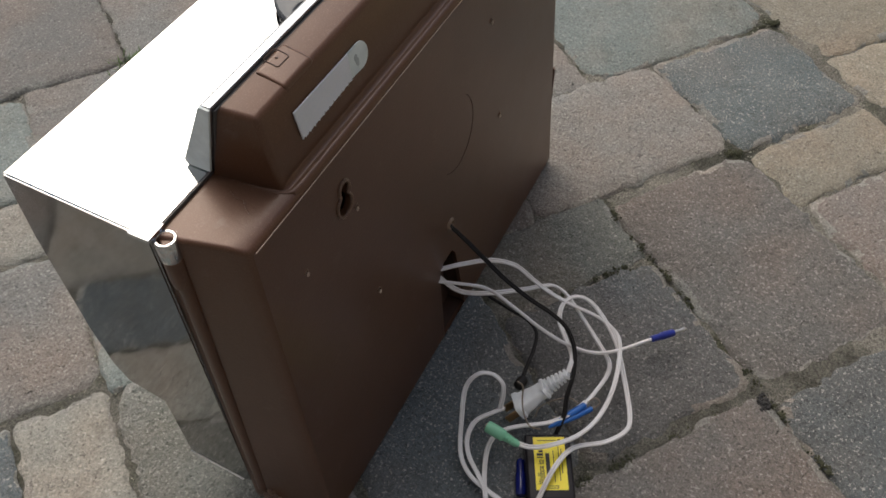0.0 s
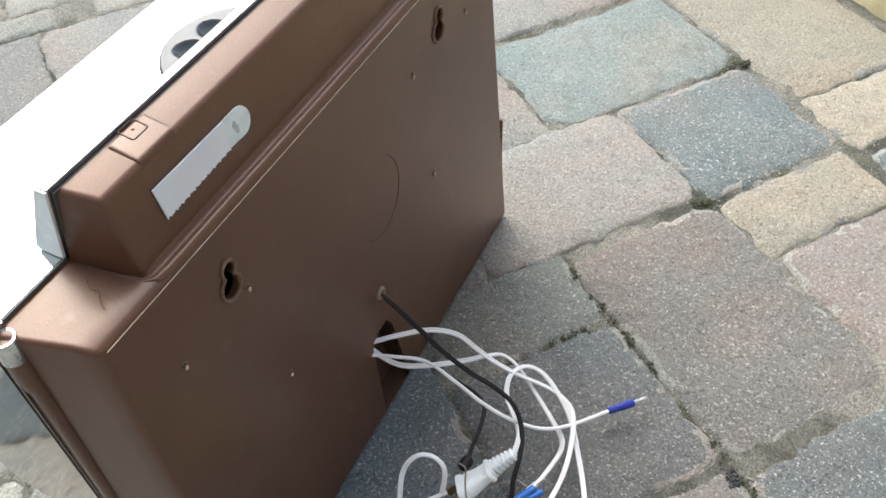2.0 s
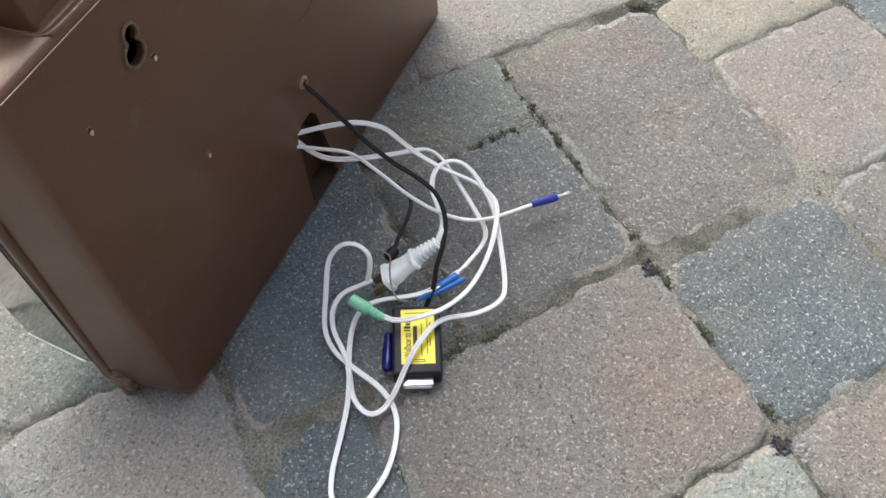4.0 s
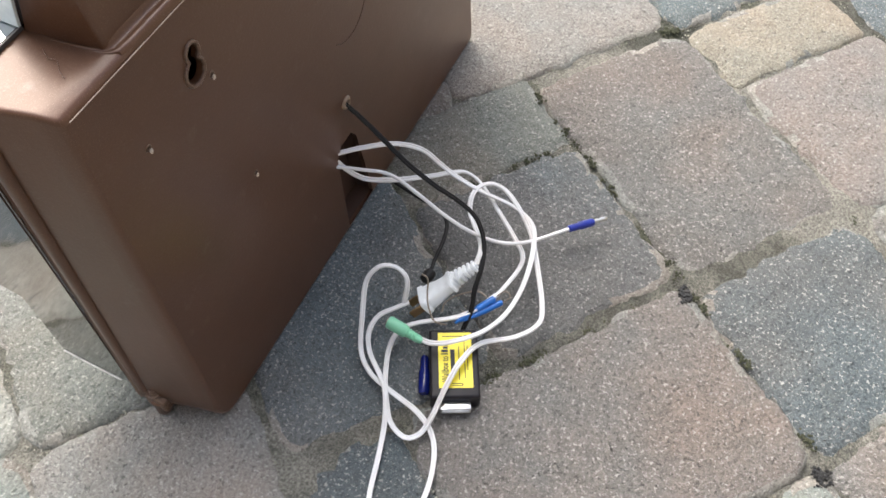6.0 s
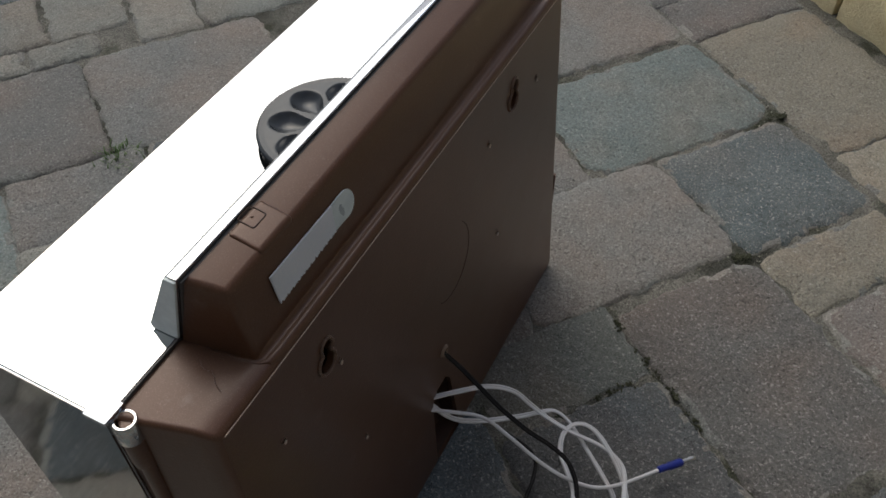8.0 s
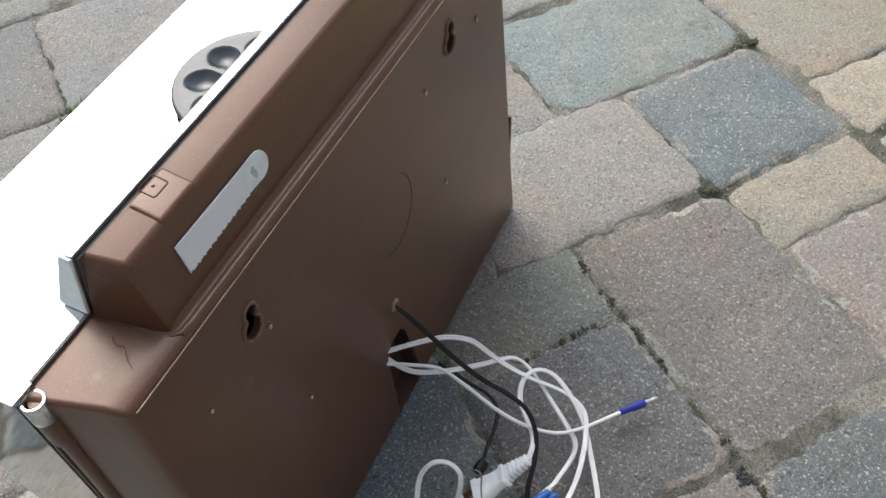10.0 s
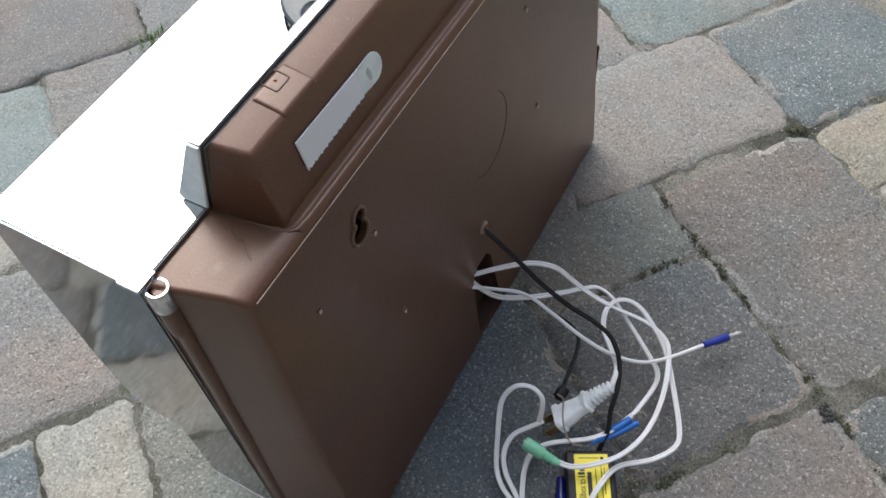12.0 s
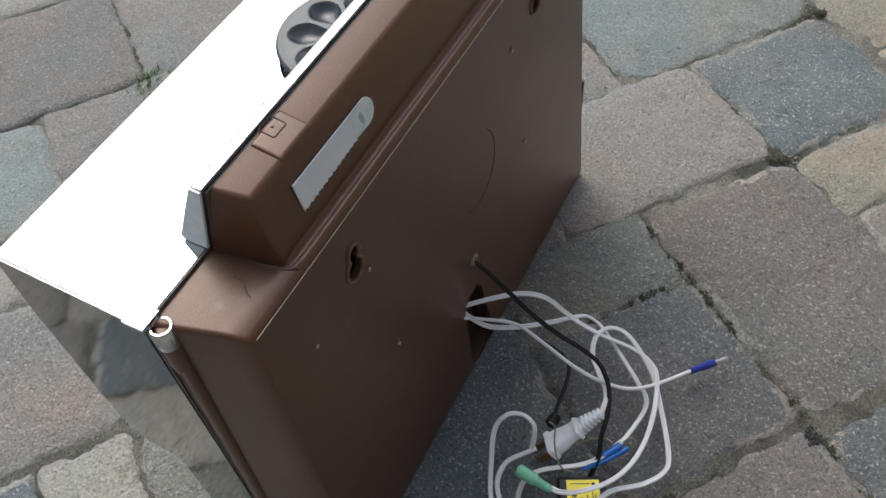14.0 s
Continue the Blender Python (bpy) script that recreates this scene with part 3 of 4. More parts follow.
LOOP = [(0.092, -0.083, 0.020), (0.099, -0.082, 0.030), (0.103, -0.079, 0.038), (0.104, -0.070, 0.043), (0.099, -0.060, 0.043), (0.088, -0.055, 0.035), (0.069, -0.061, 0.020), (0.049, -0.070, 0.010), (0.038, -0.083, 0.006), (0.031, -0.102, 0.009), (0.025, -0.125, 0.010), (0.018, -0.139, 0.006), (0.006, -0.148, 0.005), (-0.013, -0.154, 0.005), (-0.033, -0.155, 0.005), (-0.060, -0.148, 0.005), (-0.056, -0.132, 0.005), (-0.040, -0.123, 0.005), (-0.014, -0.116, 0.005), (0.009, -0.109, 0.006), (0.028, -0.100, 0.010), (0.039, -0.090, 0.008), (0.051, -0.076, 0.008), (0.063, -0.069, 0.012), (0.076, -0.070, 0.016), (0.087, -0.079, 0.018), (0.094, -0.086, 0.020)]
K = [(0.1635, -0.002, 0.123), (0.165, -0.016, 0.110), (0.162, -0.034, 0.100), (0.158, -0.054, 0.090), (0.156, -0.076, 0.080), (0.158, -0.093, 0.070), (0.157, -0.108, 0.060), (0.148, -0.119, 0.050), (0.133, -0.125, 0.042), (0.116, -0.127, 0.034), (0.105, -0.130, 0.026), (0.092, -0.129, 0.013)]
K2 = [(0.187, -0.023, 0.020), (0.181, -0.051, 0.020), (0.177, -0.070, 0.020), (0.169, -0.081, 0.020), (0.155, -0.085, 0.018), (0.137, -0.086, 0.016), (0.123, -0.088, 0.014)]

audio = thing("audio_cable", "white twin audio cable with a pale green plug", "cable")
part("lead", cord(A, twist=0.5), CORD, audio)
gm = along((0.0674, -0.1066, 0.026), (0.0703, -0.0810, 0.027))
plug_body = part("plug_body", lathe([(0.0016, -0.003), (0.0024, -0.002), (0.0028, 0.000), (0.0032, 0.0016), (0.0027, 0.0022), (0.0033, 0.0036), (0.0028, 0.0044), (0.0034, 0.0060), (0.0029, 0.0068), (0.0035, 0.0084), (0.0031, 0.0092), (0.0042, 0.0104), (0.0046, 0.0114), (0.0047, 0.0235), (0.0043, 0.0250), (0.0030, 0.0252)], 18, gm), GREEN, audio, "pale green moulded plug")
part("plug_tip", lathe([(0.0022, 0.0245), (0.0022, 0.0262), (0.0012, 0.0264)], 12, gm), WIRE, plug_body)

speaker = thing("speaker_cable", "white twin speaker cable with stripped ends", "cable")
part("lead", cord(B1, twist=0.7), CORD, speaker)
part("blue_joint", lathe([(0.0010, 0), (0.0026, 0.0008), (0.0027, 0.010), (0.0020, 0.012), (0.0022, 0.020), (0.0008, 0.024)], 12, along((0.1215, -0.1415, 0.025), (0.091, -0.122, 0.021)) @ Matrix.Diagonal((1, 1, 1.45, 1))), LIGHTBLUE, speaker, "light blue crimp sleeve")
part("second_joint", lathe([(0.0010, 0), (0.0022, 0.0008), (0.0023, 0.010), (0.0016, 0.016), (0.0006, 0.022)], 12, along((0.1225, -0.1470, 0.022), (0.094, -0.126, 0.021)) @ Matrix.Diagonal((1, 1, 1.45, 1))), LIGHTBLUE, speaker)
part("stripped_wire", cord([(0.122, -0.141, 0.025), (0.128, -0.146, 0.028), (0.126, -0.151, 0.027), (0.121, -0.147, 0.022)], 0.0010, 0.0010, False), WIRE, speaker)

mains = thing("mains_cable", "white mains lead with a two-pin plug", "cable")
part("lead", cord(B2, twist=0.4), CORD, mains)
neck, face = Vector((0.1300, -0.1215, 0.0435)), Vector((0.1006, -0.0945, 0.0180))
pm = along(neck, face)
LEN = (face - neck).length


def slab(sections, m):
    """Rounded-rectangle sections (half width, half height, place along) skinned into a body."""
    bm = from_loops([[(*q, h) for q in rounded([(-a, -b), (a, -b), (a, b), (-a, b)], min(a, b) * 0.7, 3)] for a, b, h in sections])
    bm.transform(m @ pose(0, 0, 0, 0, 0, 25))
    return bm


plug = part("plug_body", slab([(0.0046, 0.0040, 0.0195), (0.0084, 0.0054, 0.0205), (0.0088, 0.0056, 0.0225), (0.0070, 0.0050, 0.0236), (0.0068, 0.0050, 0.0270), (0.0074, 0.0054, 0.0320), (0.0088, 0.0058, 0.0370), (0.0094, 0.0060, LEN - 0.0045), (0.0113, 0.0068, LEN - 0.0032), (0.0115, 0.0070, LEN), (0.0106, 0.0060, LEN + 0.0006)], pm), PLUG, mains, "white moulded two-pin plug")
sections = []
for k in range(6):
    h = -0.0005 + 0.0034 * k
    w = 0.0036 + 0.00034 * k
    sections += [(w * 0.66, w * 0.62, h), (w * 0.66, w * 0.62, h + 0.0012), (w * 1.22, w * 0.95, h + 0.0014), (w * 1.24, w * 0.97, h + 0.0030)]
part("strain_relief", slab(sections, pm), PLUG, plug, "ribbed strain relief")
for s in (-1, 1):
    bm = box(s * 0.0062 - 0.0008, s * 0.0062 + 0.0008, -0.0032, 0.0032, LEN, LEN + 0.0120, 0.0004, 1)
    bm.transform(pm @ pose(0, 0, 0, 0, 0, 25))
    part("pin", bm, BRASS, plug, "tarnished brass pin")

single = thing("connector_lead", "single white lead ending in a blue bullet connector", "cable")
part("lead", cord(S4, 0.0028, 0.0026, False), CORD, single)
bmx = along((0.2020, -0.1680, 0.0240), (0.2285, -0.1900, 0.0180))
sleeve = part("sleeve", lathe([(0.0014, -0.001), (0.0026, 0.0), (0.0028, 0.004), (0.0026, 0.008), (0.0032, 0.010), (0.0032, 0.021), (0.0026, 0.0222), (0.0014, 0.0222)], 16, bmx), BLUE, single, "dark blue insulating sleeve")
part("bullet", lathe([(0.0016, 0.022), (0.0017, 0.026), (0.0013, 0.028), (0.0019, 0.030), (0.0017, 0.034), (0.0006, 0.0355)], 12, bmx), TIN, sleeve)

coil = thing("cord_loop", "loose loop of white twin cord on the paving", "cable")
part("lead", cord(LOOP, twist=0.5), CORD, coil)

power = thing("adapter_cable", "black twin cable from the housing to the adapter", "cable")
part("lead", cord(K, 0.0037, 0.0022, True, 0.3), BLACKCORD, power)
tail = thing("black_lead", "short black lead ending beside the white plug", "cable")
part("lead", cord(K2, 0.0030, 0.0026, False), BLACKCORD, tail)
part("knot", lathe([(0.001, -0.002), (0.0040, 0.0), (0.0048, 0.004), (0.0040, 0.009), (0.001, 0.011)], 12, along((0.126, -0.0885, 0.016), (0.112, -0.0860, 0.018))), BLACKCORD, tail)
thin = thing("thin_wire", "thin bare wire looping round the plug", "wire")
part("strand", cord([(0.1085, -0.0890, 0.040), (0.108, -0.094, 0.037), (0.101, -0.097, 0.030), (0.093, -0.102, 0.026), (0.086, -0.110, 0.024), (0.088, -0.118, 0.022)], 0.0012, 0.0012, False), WIRE, thin)
part("strand", cord([(0.117, -0.136, 0.030), (0.118, -0.128, 0.030), (0.111, -0.116, 0.026), (0.104, -0.110, 0.022), (0.098, -0.110, 0.018)], 0.0011, 0.0011, False), WIRE, thin)

# ---- the adapter ----
AM = Matrix.Translation((0.0655, -0.1350, 0.0)) @ pose(0, 0, 0, 0, 0, 26.6)
adapter = thing("dock_adapter", "small black adapter box with yellow label, lying on paving", "adapter")


def placed(bm):
    bm.transform(AM)
    return bm


case = part("case", placed(box(-0.0262, 0.0262, -0.0172, 0.0172, 0.0005, 0.0180, 0.0022, 3)), CASE, adapter)
part("socket_shell", placed(box(-0.0320, -0.0262, -0.0108, 0.0108, 0.0050, 0.0115, 0.0008, 2)), TIN, adapter, "bright metal dock connector")
part("contact_block", placed(box(-0.0326, -0.0318, -0.0092, 0.0092, 0.0066, 0.0098)), PLUG, adapter)
label = part("label", placed(box(-0.0190, 0.0232, -0.0125, 0.0110, 0.0179, 0.0183)), YELLOW, adapter, "yellow printed label reading Wallbox to")
tube = lathe([(0.0016, 0.0008), (0.0030, 0.0), (0.0038, 0.0010), (0.0041, 0.0060), (0.0041, 0.0160), (0.0034, 0.0180), (0.0031, 0.0270), (0.0020, 0.0285)], 20, along((-0.0172, 0.0214, 0.0046), (0.0100, 0.0204, 0.0056)))
part("blue_tube", placed(tube), NAVY, adapter, "glossy dark blue insulating tube along the side")


def writing(text, size, x, y):
    cu = bpy.data.curves.new("writing", "FONT")
    cu.body, cu.size, cu.extrude, cu.offset = text, size, 0.00006, 0.00006
    ob = bpy.data.objects.new("writing", cu)
    scene.collection.objects.link(ob)
    me = bpy.data.meshes.new_from_object(ob.evaluated_get(bpy.context.evaluated_depsgraph_get()))
    bpy.data.objects.remove(ob)
    bpy.data.curves.remove(cu)
    bm = bmesh.new()
    bm.from_mesh(me)
    bpy.data.meshes.remove(me)
    bm.transform(AM @ Matrix.Translation((x, y, 0.01838)) @ Matrix.Diagonal((0.60, 1, 1, 1)))
    return part("lettering", bm, INK, label, "", False)


writing("Wallbox to", 0.0070, -0.0146, 0.0042)
for x0, x1, y0, y1 in ((0.0062, 0.0072, 0.0043, 0.0090), (0.0080, 0.0100, 0.0043, 0.0090), (0.0106, 0.0124, 0.0043, 0.0076), (0.0130, 0.0148, 0.0043, 0.0090), (-0.0070, 0.0100, -0.0004, 0.0026), (-0.0130, 0.0120, -0.0036, -0.0030), (-0.0120, 0.0160, -0.0076, -0.0070), (-0.0060, 0.0130, -0.0096, -0.0090), (0.0192, 0.0212, -0.0094, -0.0072),
                       (-0.0178, -0.0172, -0.0050, 0.0020), (-0.0162, -0.0156, -0.0050, 0.0020), (-0.0178, -0.0156, -0.0056, -0.0050), (0.0200, 0.0206, -0.0060, 0.0080)):
    part("print_bar", placed(box(x0, x1, y0, y1, 0.0182, 0.01836)), INK, label)


# ---- paving ----
TURNED = pose(0, 0, 0, 0, 0, 53)
rnd = random.Random(7)
pavement = thing("pavement", "tumbled concrete pavers in mixed greys, pinks and tans", "pavement", "", "structure")


def paver_mesh(w, d, seed, grain):
    """A paver w by d metres with tumbled edges, its top at z = 0."""
    r = random.Random(seed)
    ring = []
    c = min(w, d) * r.uniform(0.075, 0.12)
    base = rounded([(-w / 2, -d / 2), (w / 2, -d / 2), (w / 2, d / 2), (-w / 2, d / 2)], [c * r.uniform(0.8, 1.9) for _ in range(4)], 3)
    for i, p in enumerate(base):
        q = base[(i + 1) % len(base)]
        steps = max(1, int((Vector(q) - Vector(p)).length / grain))
        for k in range(steps):
            f = k / steps
            ring.append((p[0] + (q[0] - p[0]) * f, p[1] + (q[1] - p[1]) * f))
    def wob(x, y, s, o):
        return noise.noise((x * s + seed * 3.7, y * s, o))
    def lay(inset, z, amount, rough):
        out = []
        for x, y in ring:
            v = Vector((x, y)).normalized()
            k = inset + amount * wob(x, y, 42, 0.3) + 0.7 * amount * wob(x, y, 120, 1.7) + 0.5 * amount * wob(x, y, 300, 4.1)
            out.append((x - v.x * k, y - v.y * k, z + rough * wob(x, y, 60, 5.0)))
        return out
    loops = [lay(0.0010, -0.045, 0.002, 0), lay(0.0, -0.010, 0.0040, 0), lay(0.0010, -0.0050, 0.0052, 0.0020), lay(0.0042, -0.0020, 0.0044, 0.0018), lay(0.0100, -0.0005, 0.0034, 0.0009)]
    for f in (0.72, 0.40, 0.18, 0.03):
        loops.append([(x * f, y * f, 0.0003 + 0.0006 * wob(x * f, y * f, 30, 9.0)) for x, y, z in loops[4]])
    bm = from_loops(loops, cap_start=False)
    bm.faces.ensure_lookup_table()
    n = len(ring)
    for k in range(n, 4 * n):
        c = bm.faces[k].calc_center_median()
        bm.faces[k].material_index = int(wob(c.x, c.y, 24, 12.0) + 0.5 * wob(c.x, c.y, 90, 15.0) > (-0.05 if k < 3 * n else 0.18))
    me = bpy.data.meshes.new("paver")
    bmesh.ops.triangulate(bm, faces=[f for f in bm.faces if len(f.verts) > 4])
    bmesh.ops.recalc_face_normals(bm, faces=bm.faces)
    for f in bm.faces:
        f.smooth = True
    bm.to_mesh(me)
    bm.free()
    return me


laid = []


def lay_paver(p0, p1, q0, q1, material):
    laid.append((p0, p1, q0, q1))
    me = paver_mesh(p1 - p0 + 0.0075, q1 - q0 + 0.0075, len(laid), 0.005 if len(laid) < 42 else 0.013)
    me.materials.append(material)
    me.materials.append(WORN)
    ob = new("paver", me)
    ob.matrix_world = TURNED @ pose((p0 + p1) / 2, (q0 + q1) / 2, rnd.uniform(-0.0016, 0.0010), rnd.uniform(-0.5, 0.5), rnd.uniform(-0.5, 0.5), rnd.uniform(-0.6, 0.6))
    ob.parent = pavement


# the courses beside the jukebox's back
for row in ((0.470, 0.610, -0.655, -0.430, PINK), (0.300, 0.455, -0.652, -0.416, TEAL), (0.300, 0.455, -0.410, -0.270, PINK), (0.146, 0.292, -0.650, -0.488, SPECKLED), (0.158, 0.300, -0.485, -0.262, PINK), (0.158, 0.300, -0.258, -0.170, GREY),
            (0.220, 0.458, -0.832, -0.660, TAN), (0.134, 0.215, -0.832, -0.660, TAN), (0.062, 0.136, -0.645, -0.492, TAN), (-0.084, 0.140, -0.487, -0.330, GREY), (-0.094, 0.060, -0.655, -0.495, DUSK), (0.076, 0.156, -0.326, -0.178, OLIVE)):
    lay_paver(*row)
# in front of it, under the cables
for row in ((-0.076, 0.072, -0.323, -0.170, STEEL), (-0.238, -0.095, -0.482, -0.326, SLATE), (-0.092, 0.122, -0.832, -0.660, SLATE), (-0.238, -0.084, -0.322, -0.084, DUSK), (-0.240, -0.078, -0.080, 0.000, SLATE), (-0.074, 0.154, -0.167, -0.006, SLATE),
            (-0.222, 0.006, 0.004, 0.150, PINK), (-0.238, -0.100, -0.655, -0.490, GREY), (-0.400, -0.245, -0.320, -0.165, TEAL), (-0.400, -0.245, -0.162, 0.000, GREY), (-0.400, -0.245, -0.485, -0.326, GREY)):
    lay_paver(*row)
# beyond the chrome side
for row in ((0.012, 0.156, 0.000, 0.144, OLIVE), (0.018, 0.158, 0.150, 0.222, PALE), (0.018, 0.158, 0.228, 0.302, SLATE), (0.168, 0.322, 0.150, 0.302, PINK), (0.328, 0.402, 0.150, 0.302, PALE), (0.408, 0.560, 0.150, 0.302, TEAL), (0.566, 0.750, 0.036, 0.196, PINK), (0.566, 0.750, -0.190, 0.030, PINK),
            (0.566, 0.750, 0.202, 0.350, PINK), (0.758, 0.800, 0.006, 0.086, PALE), (0.758, 0.800, 0.092, 0.215, PALE), (0.806, 0.920, 0.062, 0.135, PALE), (0.806, 0.920, -0.040, 0.056, PALE), (0.758, 0.920, -0.120, -0.046, PALE), (0.758, 0.920, -0.260, -0.126, PALE), (0.806, 0.920, 0.141, 0.240, PALE)):
    lay_paver(*row)
# the rest of the yard, course by course
EDGES = [-0.832, -0.658, -0.490, -0.326, -0.168, 0.000, 0.148, 0.305, 0.465, 0.625, 0.785, 0.945]
known = list(laid)
for q0, q1 in zip(EDGES, EDGES[1:]):
    taken = sorted((a, b) for a, b, c, d in known if c < q1 - 0.012 and d > q0 + 0.012)
    at, stops = -0.95, []
    for a, b in [*taken, (1.35, 1.36)]:
        if a - at > 0.05:
            stops.append((at, a))
        at = max(at, b)
    for a, b in stops:
        while b - a > 0.05:
            step = min(rnd.choice((0.078, 0.152, 0.152, 0.226)), b - a)
            if b - a - step < 0.06:
                step = b - a
            if step > 0.26:
                step /= 2
            lay_paver(a, a + step, q0 + 0.002, q1 - 0.002, rnd.choice((PINK, PINK, TAN, GREY, SLATE, TEAL, PALE)))
            a += step

# pavers farther off, joined
bm = bmesh.new()
FAR_MATS = (PINK, TAN, GREY, SLATE, TEAL, PALE)
for k in range(-22, 26):
    q0 = -0.832 + 0.160 * k
    p = -3.6
    while p < 3.8:
        step = rnd.choice((0.078, 0.152, 0.152, 0.226))
        if not (-0.95 < q0 + 0.08 < 0.93 and -1.0 < p + step and p < 1.36) and q0 + 0.16 < 3.4:
            lo, hi = (p + 0.004, q0 + 0.004), (p + step - 0.004, q0 + 0.156)
            ring = [[bm.verts.new(TURNED @ Vector((x + (i if x == lo[0] else -i), y + (i if y == lo[1] else -i), z))) for x, y in ((lo[0], lo[1]), (hi[0], lo[1]), (hi[0], hi[1]), (lo[0], hi[1]))] for i, z in ((0, -0.03), (0, -0.005), (0.005, 0.0))]
            faces = [bm.faces.new((a[i], a[(i + 1) % 4], b[(i + 1) % 4], b[i])) for a, b in zip(ring, ring[1:]) for i in range(4)] + [bm.faces.new(ring[-1])]
            pick = rnd.randrange(6)
            for f in faces:
                f.material_index = pick
        p += step
me = mesh_of("far_pavers", bm, PINK, False)
for m in FAR_MATS[1:]:
    me.materials.append(m)
tagged(new("far_pavers", me), "tumbled pavers covering the rest of the yard", "paving", "", "stuff")

# joint sand, finely uneven near the jukebox and running out to the horizon
bm = bmesh.new()
G = 240
PITS = ((0.200, -0.266), (0.104, -0.390))


def packed(x, y):
    """Joints beside the cables are filled nearly flush with sand."""
    p, q = 0.602 * x + 0.799 * y, -0.799 * x + 0.602 * y
    return 0.0030 * math.exp(-((p + 0.087) / 0.022) ** 2) if -0.50 < q < 0.0 else 0.0


grid = [[bm.verts.new(((i / G - 0.5) * 2.4 + 0.2, (j / G - 0.5) * 2.4, packed((i / G - 0.5) * 2.4 + 0.2, (j / G - 0.5) * 2.4) - 0.0042 + 0.0030 * noise.noise((i * 0.45, j * 0.45, 2.0)) + 0.0024 * noise.noise((i * 0.07, j * 0.07, 7.0)))) for j in range(G + 1)] for i in range(G + 1)]
for i in range(G):
    for j in range(G):
        bm.faces.new((grid[i][j], grid[i + 1][j], grid[i + 1][j + 1], grid[i][j + 1]))
for v in bm.verts:
    for cx, cy in PITS:
        v.co.z -= 0.006 * math.exp(-((v.co.x - cx) ** 2 + (v.co.y - cy) ** 2) / 0.011 ** 2)
rim = [v for v in bm.verts if v.is_boundary]
far = bmesh.ops.extrude_edge_only(bm, edges=[e for e in bm.edges if e.is_boundary])["geom"]
for v in far:
    if isinstance(v, bmesh.types.BMVert):
        v.co.x, v.co.y, v.co.z = (v.co.x - 0.2) * 700 + 0.2, v.co.y * 700, -0.012
tagged(new("ground", mesh_of("ground", bm, SAND)), "sandy mossy joint filling between the pavers", "ground", "", "structure")

# unseen walls added behind the camera to block low sky light
tagged(new("light_block_south", mesh_of("light_block_south", box(-1.2, 2.6, -1.45, -1.20, -0.03, 1.70, 0.01), PLASTER, False)), "unseen grey wall added to hold back sky light", "wall", "", "structure")
tagged(new("light_block_west", mesh_of("light_block_west", box(-1.46, -1.21, -1.45, 1.20, -0.03, 1.90, 0.01), PLASTER, False)), "unseen grey wall added to hold back sky light", "wall", "", "structure")

# sandstone edging along the yard's far side
edging = thing("wall_edging", "rough yellow sandstone edging blocks beside the paving", "edging", "", "structure")
for k in range(7):
    r = random.Random(50 + k)
    p0, p1 = -0.62 + 0.262 * k, -0.62 + 0.262 * k + 0.254
    loops = []
    for qq, zz in ((-0.868, -0.040), (-0.866, 0.020), (-0.868, 0.070), (-0.876, 0.088), (-0.890, 0.096), (-0.990, 0.098), (-1.000, 0.090), (-1.002, -0.040)):
        loops.append([(p0 + (p1 - p0) * i / 22, qq + 0.004 * noise.noise((p0 * 9 + i * 0.5, zz * 40, k)), zz + 0.004 * noise.noise((i * 0.6, qq * 50, k + 3.0))) for i in range(23)])
    bm = from_loops([list(c) for c in zip(*loops)])
    ob = part("block", bm, SANDSTONE, edging)
    ob.matrix_world = TURNED @ pose(0, 0.014, 0)

# grass tuft, and crumbs of earth in the joints
tuft = thing("grass_tuft", "small green grass tuft growing in a joint", "grass", "", "stuff")
r = random.Random(3)
bm = bmesh.new()
for k in range(70):
    x, y = 0.309 + r.gauss(0, 0.012), 0.462 + r.gauss(0, 0.012)
    a, h, b = r.uniform(0, math.tau), r.uniform(0.004, 0.012), r.uniform(0.004, 0.012)
    u = Vector((math.cos(a), math.sin(a), 0))
    w = Vector((-u.y, u.x, 0)) * 0.0009
    o = Vector((x, y, -0.004))
    v = [bm.verts.new(o - w), bm.verts.new(o + w), bm.verts.new(o + u * b * 0.4 + w * 0.7 + Vector((0, 0, h * 0.7))), bm.verts.new(o + u * b * 0.4 - w * 0.7 + Vector((0, 0, h * 0.7))), bm.verts.new(o + u * b + Vector((0, 0, h)))]
    bm.faces.new((v[0], v[1], v[2], v[3]))
    bm.faces.new((v[3], v[2], v[4]))
part("blades", bm, GRASS, tuft, "", False)


LUMP = bmesh.new()
bmesh.ops.create_icosphere(LUMP, subdivisions=1, radius=0.5)
LUMP_VERTS, LUMP_FACES = [v.co.copy() for v in LUMP.verts], [[v.index for v in f.verts] for f in LUMP.faces]
LUMP.free()


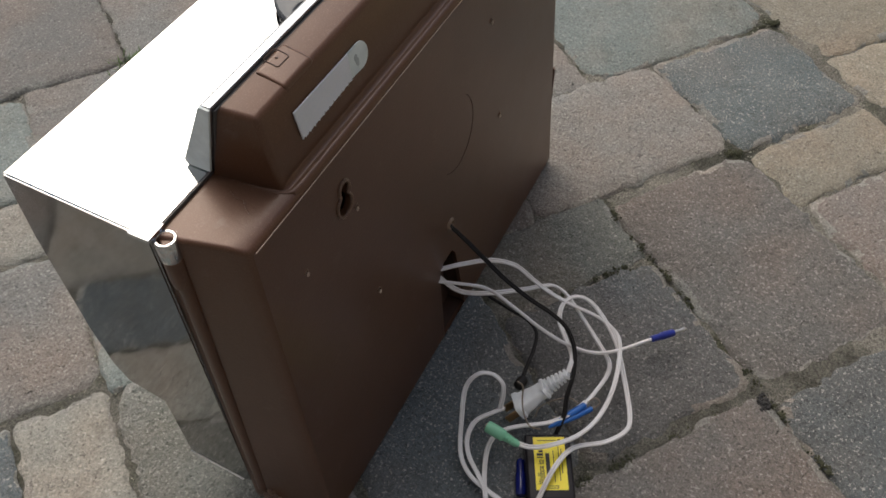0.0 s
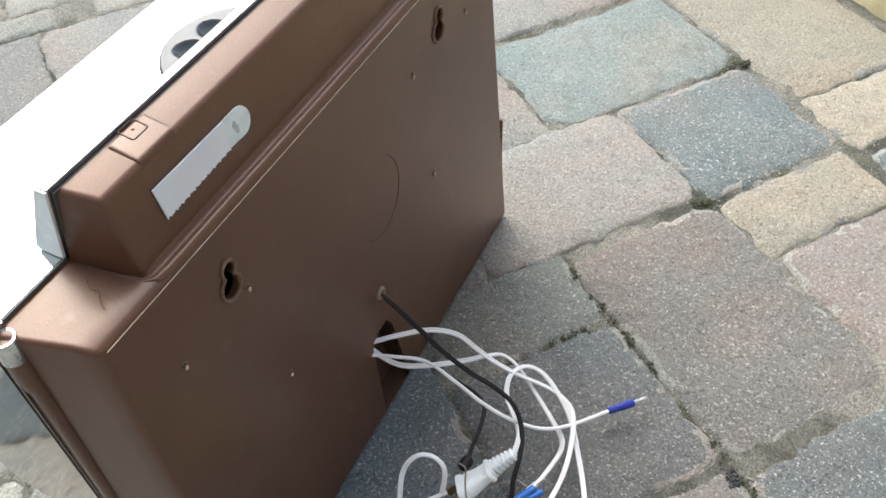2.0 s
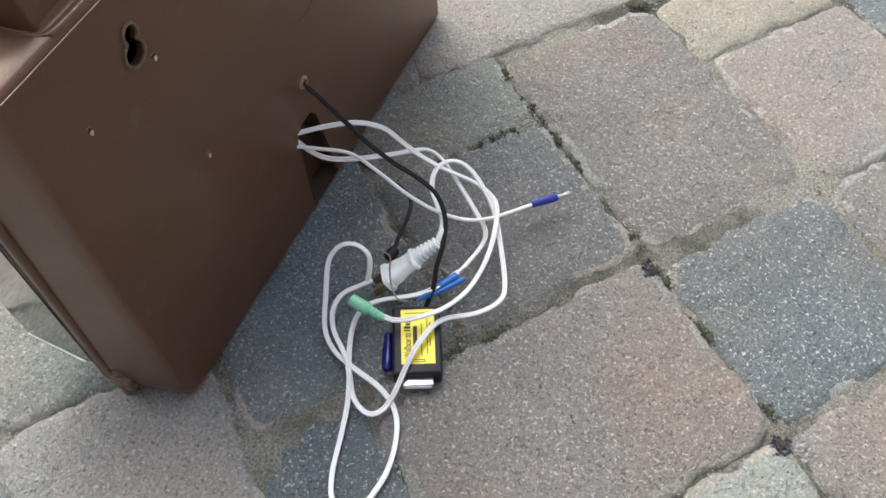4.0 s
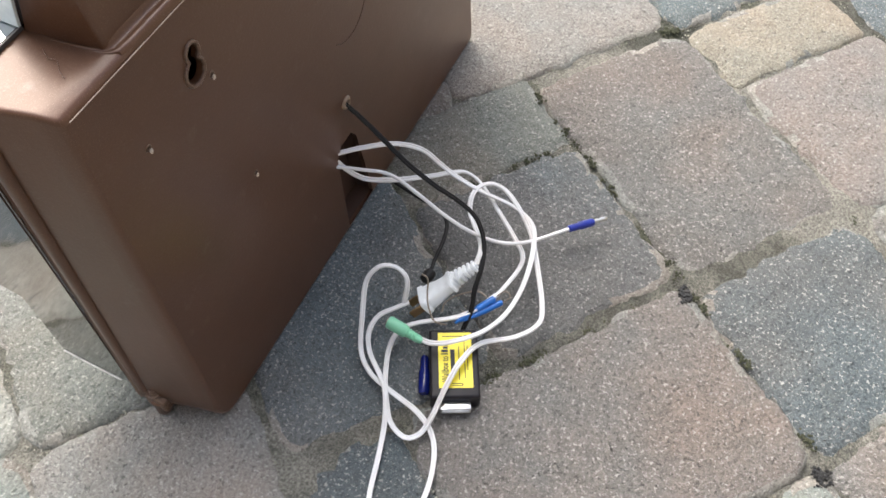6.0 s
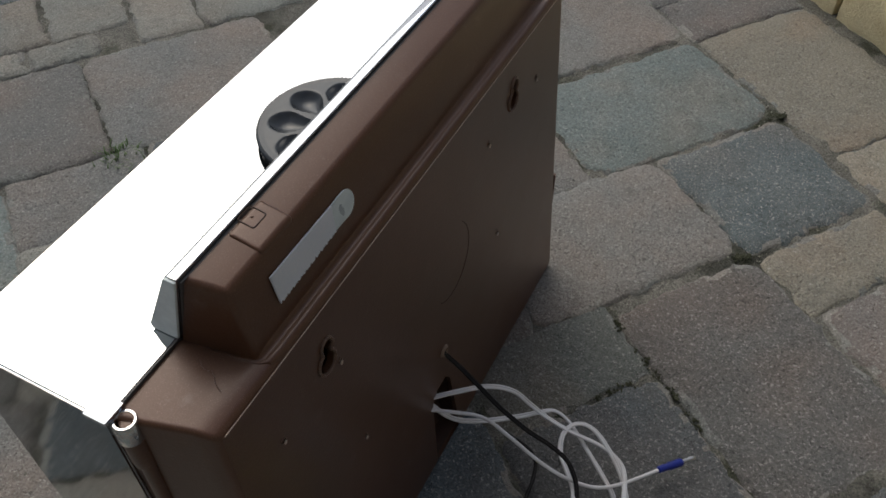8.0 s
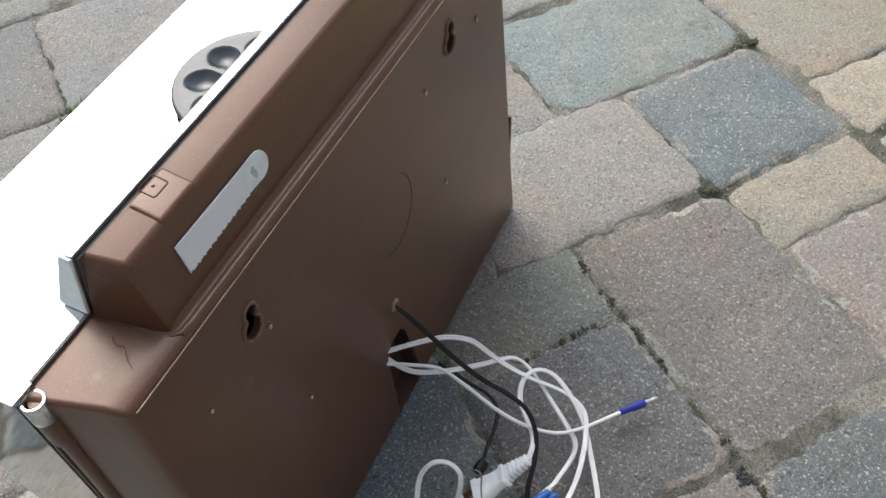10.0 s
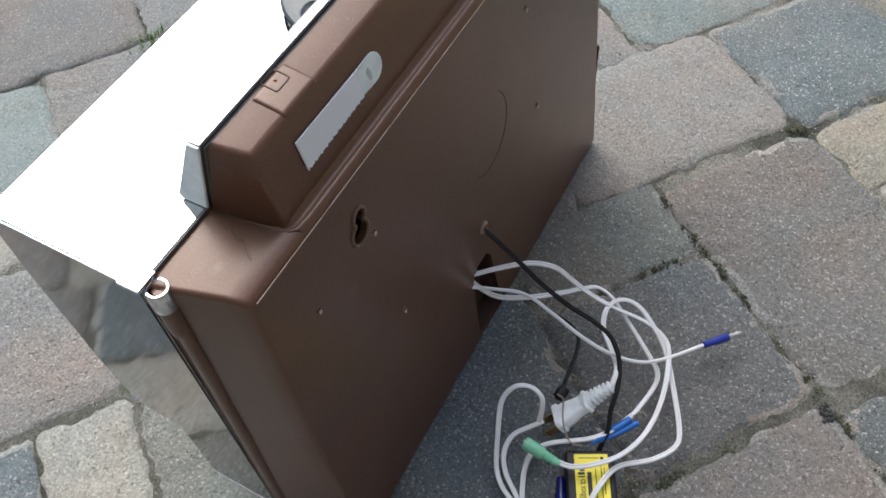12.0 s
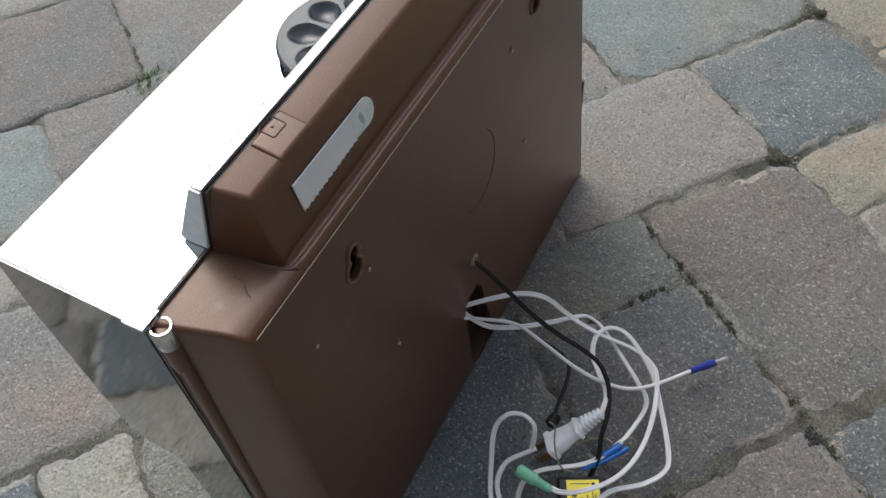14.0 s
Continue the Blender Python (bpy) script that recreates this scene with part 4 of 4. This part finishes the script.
def crumbs(name, places, count, spread, size, seed, material, label, base=-0.002):
    r = random.Random(seed)
    ob = thing(name, label, "debris", "", "stuff")
    verts, faces = [], []
    for cx, cy in places:
        for _ in range(count):
            s = size * r.uniform(0.35, 1.0)
            m = Matrix.Translation((cx + r.gauss(0, spread), cy + r.gauss(0, spread), base + s * 0.2)) @ pose(0, 0, 0, r.uniform(0, 90), r.uniform(0, 90), r.uniform(0, 90)) @ Matrix.Diagonal((s, s * r.uniform(0.5, 1), s * r.uniform(0.5, 1), 1))
            faces += [[k + len(verts) for k in f] for f in LUMP_FACES]
            verts += [m @ v for v in LUMP_VERTS]
    me = bpy.data.meshes.new("bits")
    me.from_pydata(verts, [], faces)
    me.materials.append(material)
    new("bits", me).parent = ob


crumbs("earth_clod", PITS, 80, 0.0029, 0.0042, 11, EARTH, "dark crumbly earth clods in a paving joint", -0.001)
r = random.Random(21)
crumbs("grit", [(r.uniform(-0.2, 0.75), r.uniform(-0.42, 0.5)) for _ in range(60)], 2, 0.02, 0.0032, 12, PALE, "scattered pale grit on the paving")

r = random.Random(31)
mossy = []
for a, b, n in (((-0.235, -0.3265), (0.150, -0.3265), 46), ((-0.0840, -0.318), (-0.0840, -0.120), 26), ((0.0740, -0.318), (0.0740, -0.230), 9), ((0.143, -0.489), (0.150, -0.470), 10), ((-0.098, -0.489), (-0.092, -0.470), 8), ((0.296, -0.660), (0.300, -0.640), 8)):
    for k in range(n):
        f = r.random()
        if noise.noise((a[0] * 3 + f * 4.0, a[1] * 3, f * 5.0)) > -0.12:
            mossy.append((TURNED @ Vector((a[0] + (b[0] - a[0]) * f, a[1] + (b[1] - a[1]) * f, 0))).xy)
crumbs("moss", [tuple(v) for v in mossy], 11, 0.0020, 0.0034, 14, MOSS, "dark green moss growing in the paving joints")

# loose sand grains lying in the joints near the jukebox
r = random.Random(41)
grains = []
for p0, p1, q0, q1 in laid[:32]:
    for a, b in (((p0, q0), (p1, q0)), ((p0, q0), (p0, q1))):
        for k in range(int(90 * (abs(b[0] - a[0]) + abs(b[1] - a[1])))):
            f = r.random()
            x, y = a[0] + (b[0] - a[0]) * f - 0.002, a[1] + (b[1] - a[1]) * f - 0.002
            if noise.noise((x * 14, y * 14, 3.0)) > -0.05:
                grains.append(tuple((TURNED @ Vector((x, y, 0))).xy))
crumbs("sand_grains", grains, 3, 0.0032, 0.0026, 15, SANDGRAIN, "loose pale sand grains lying in the paving joints", -0.0035)
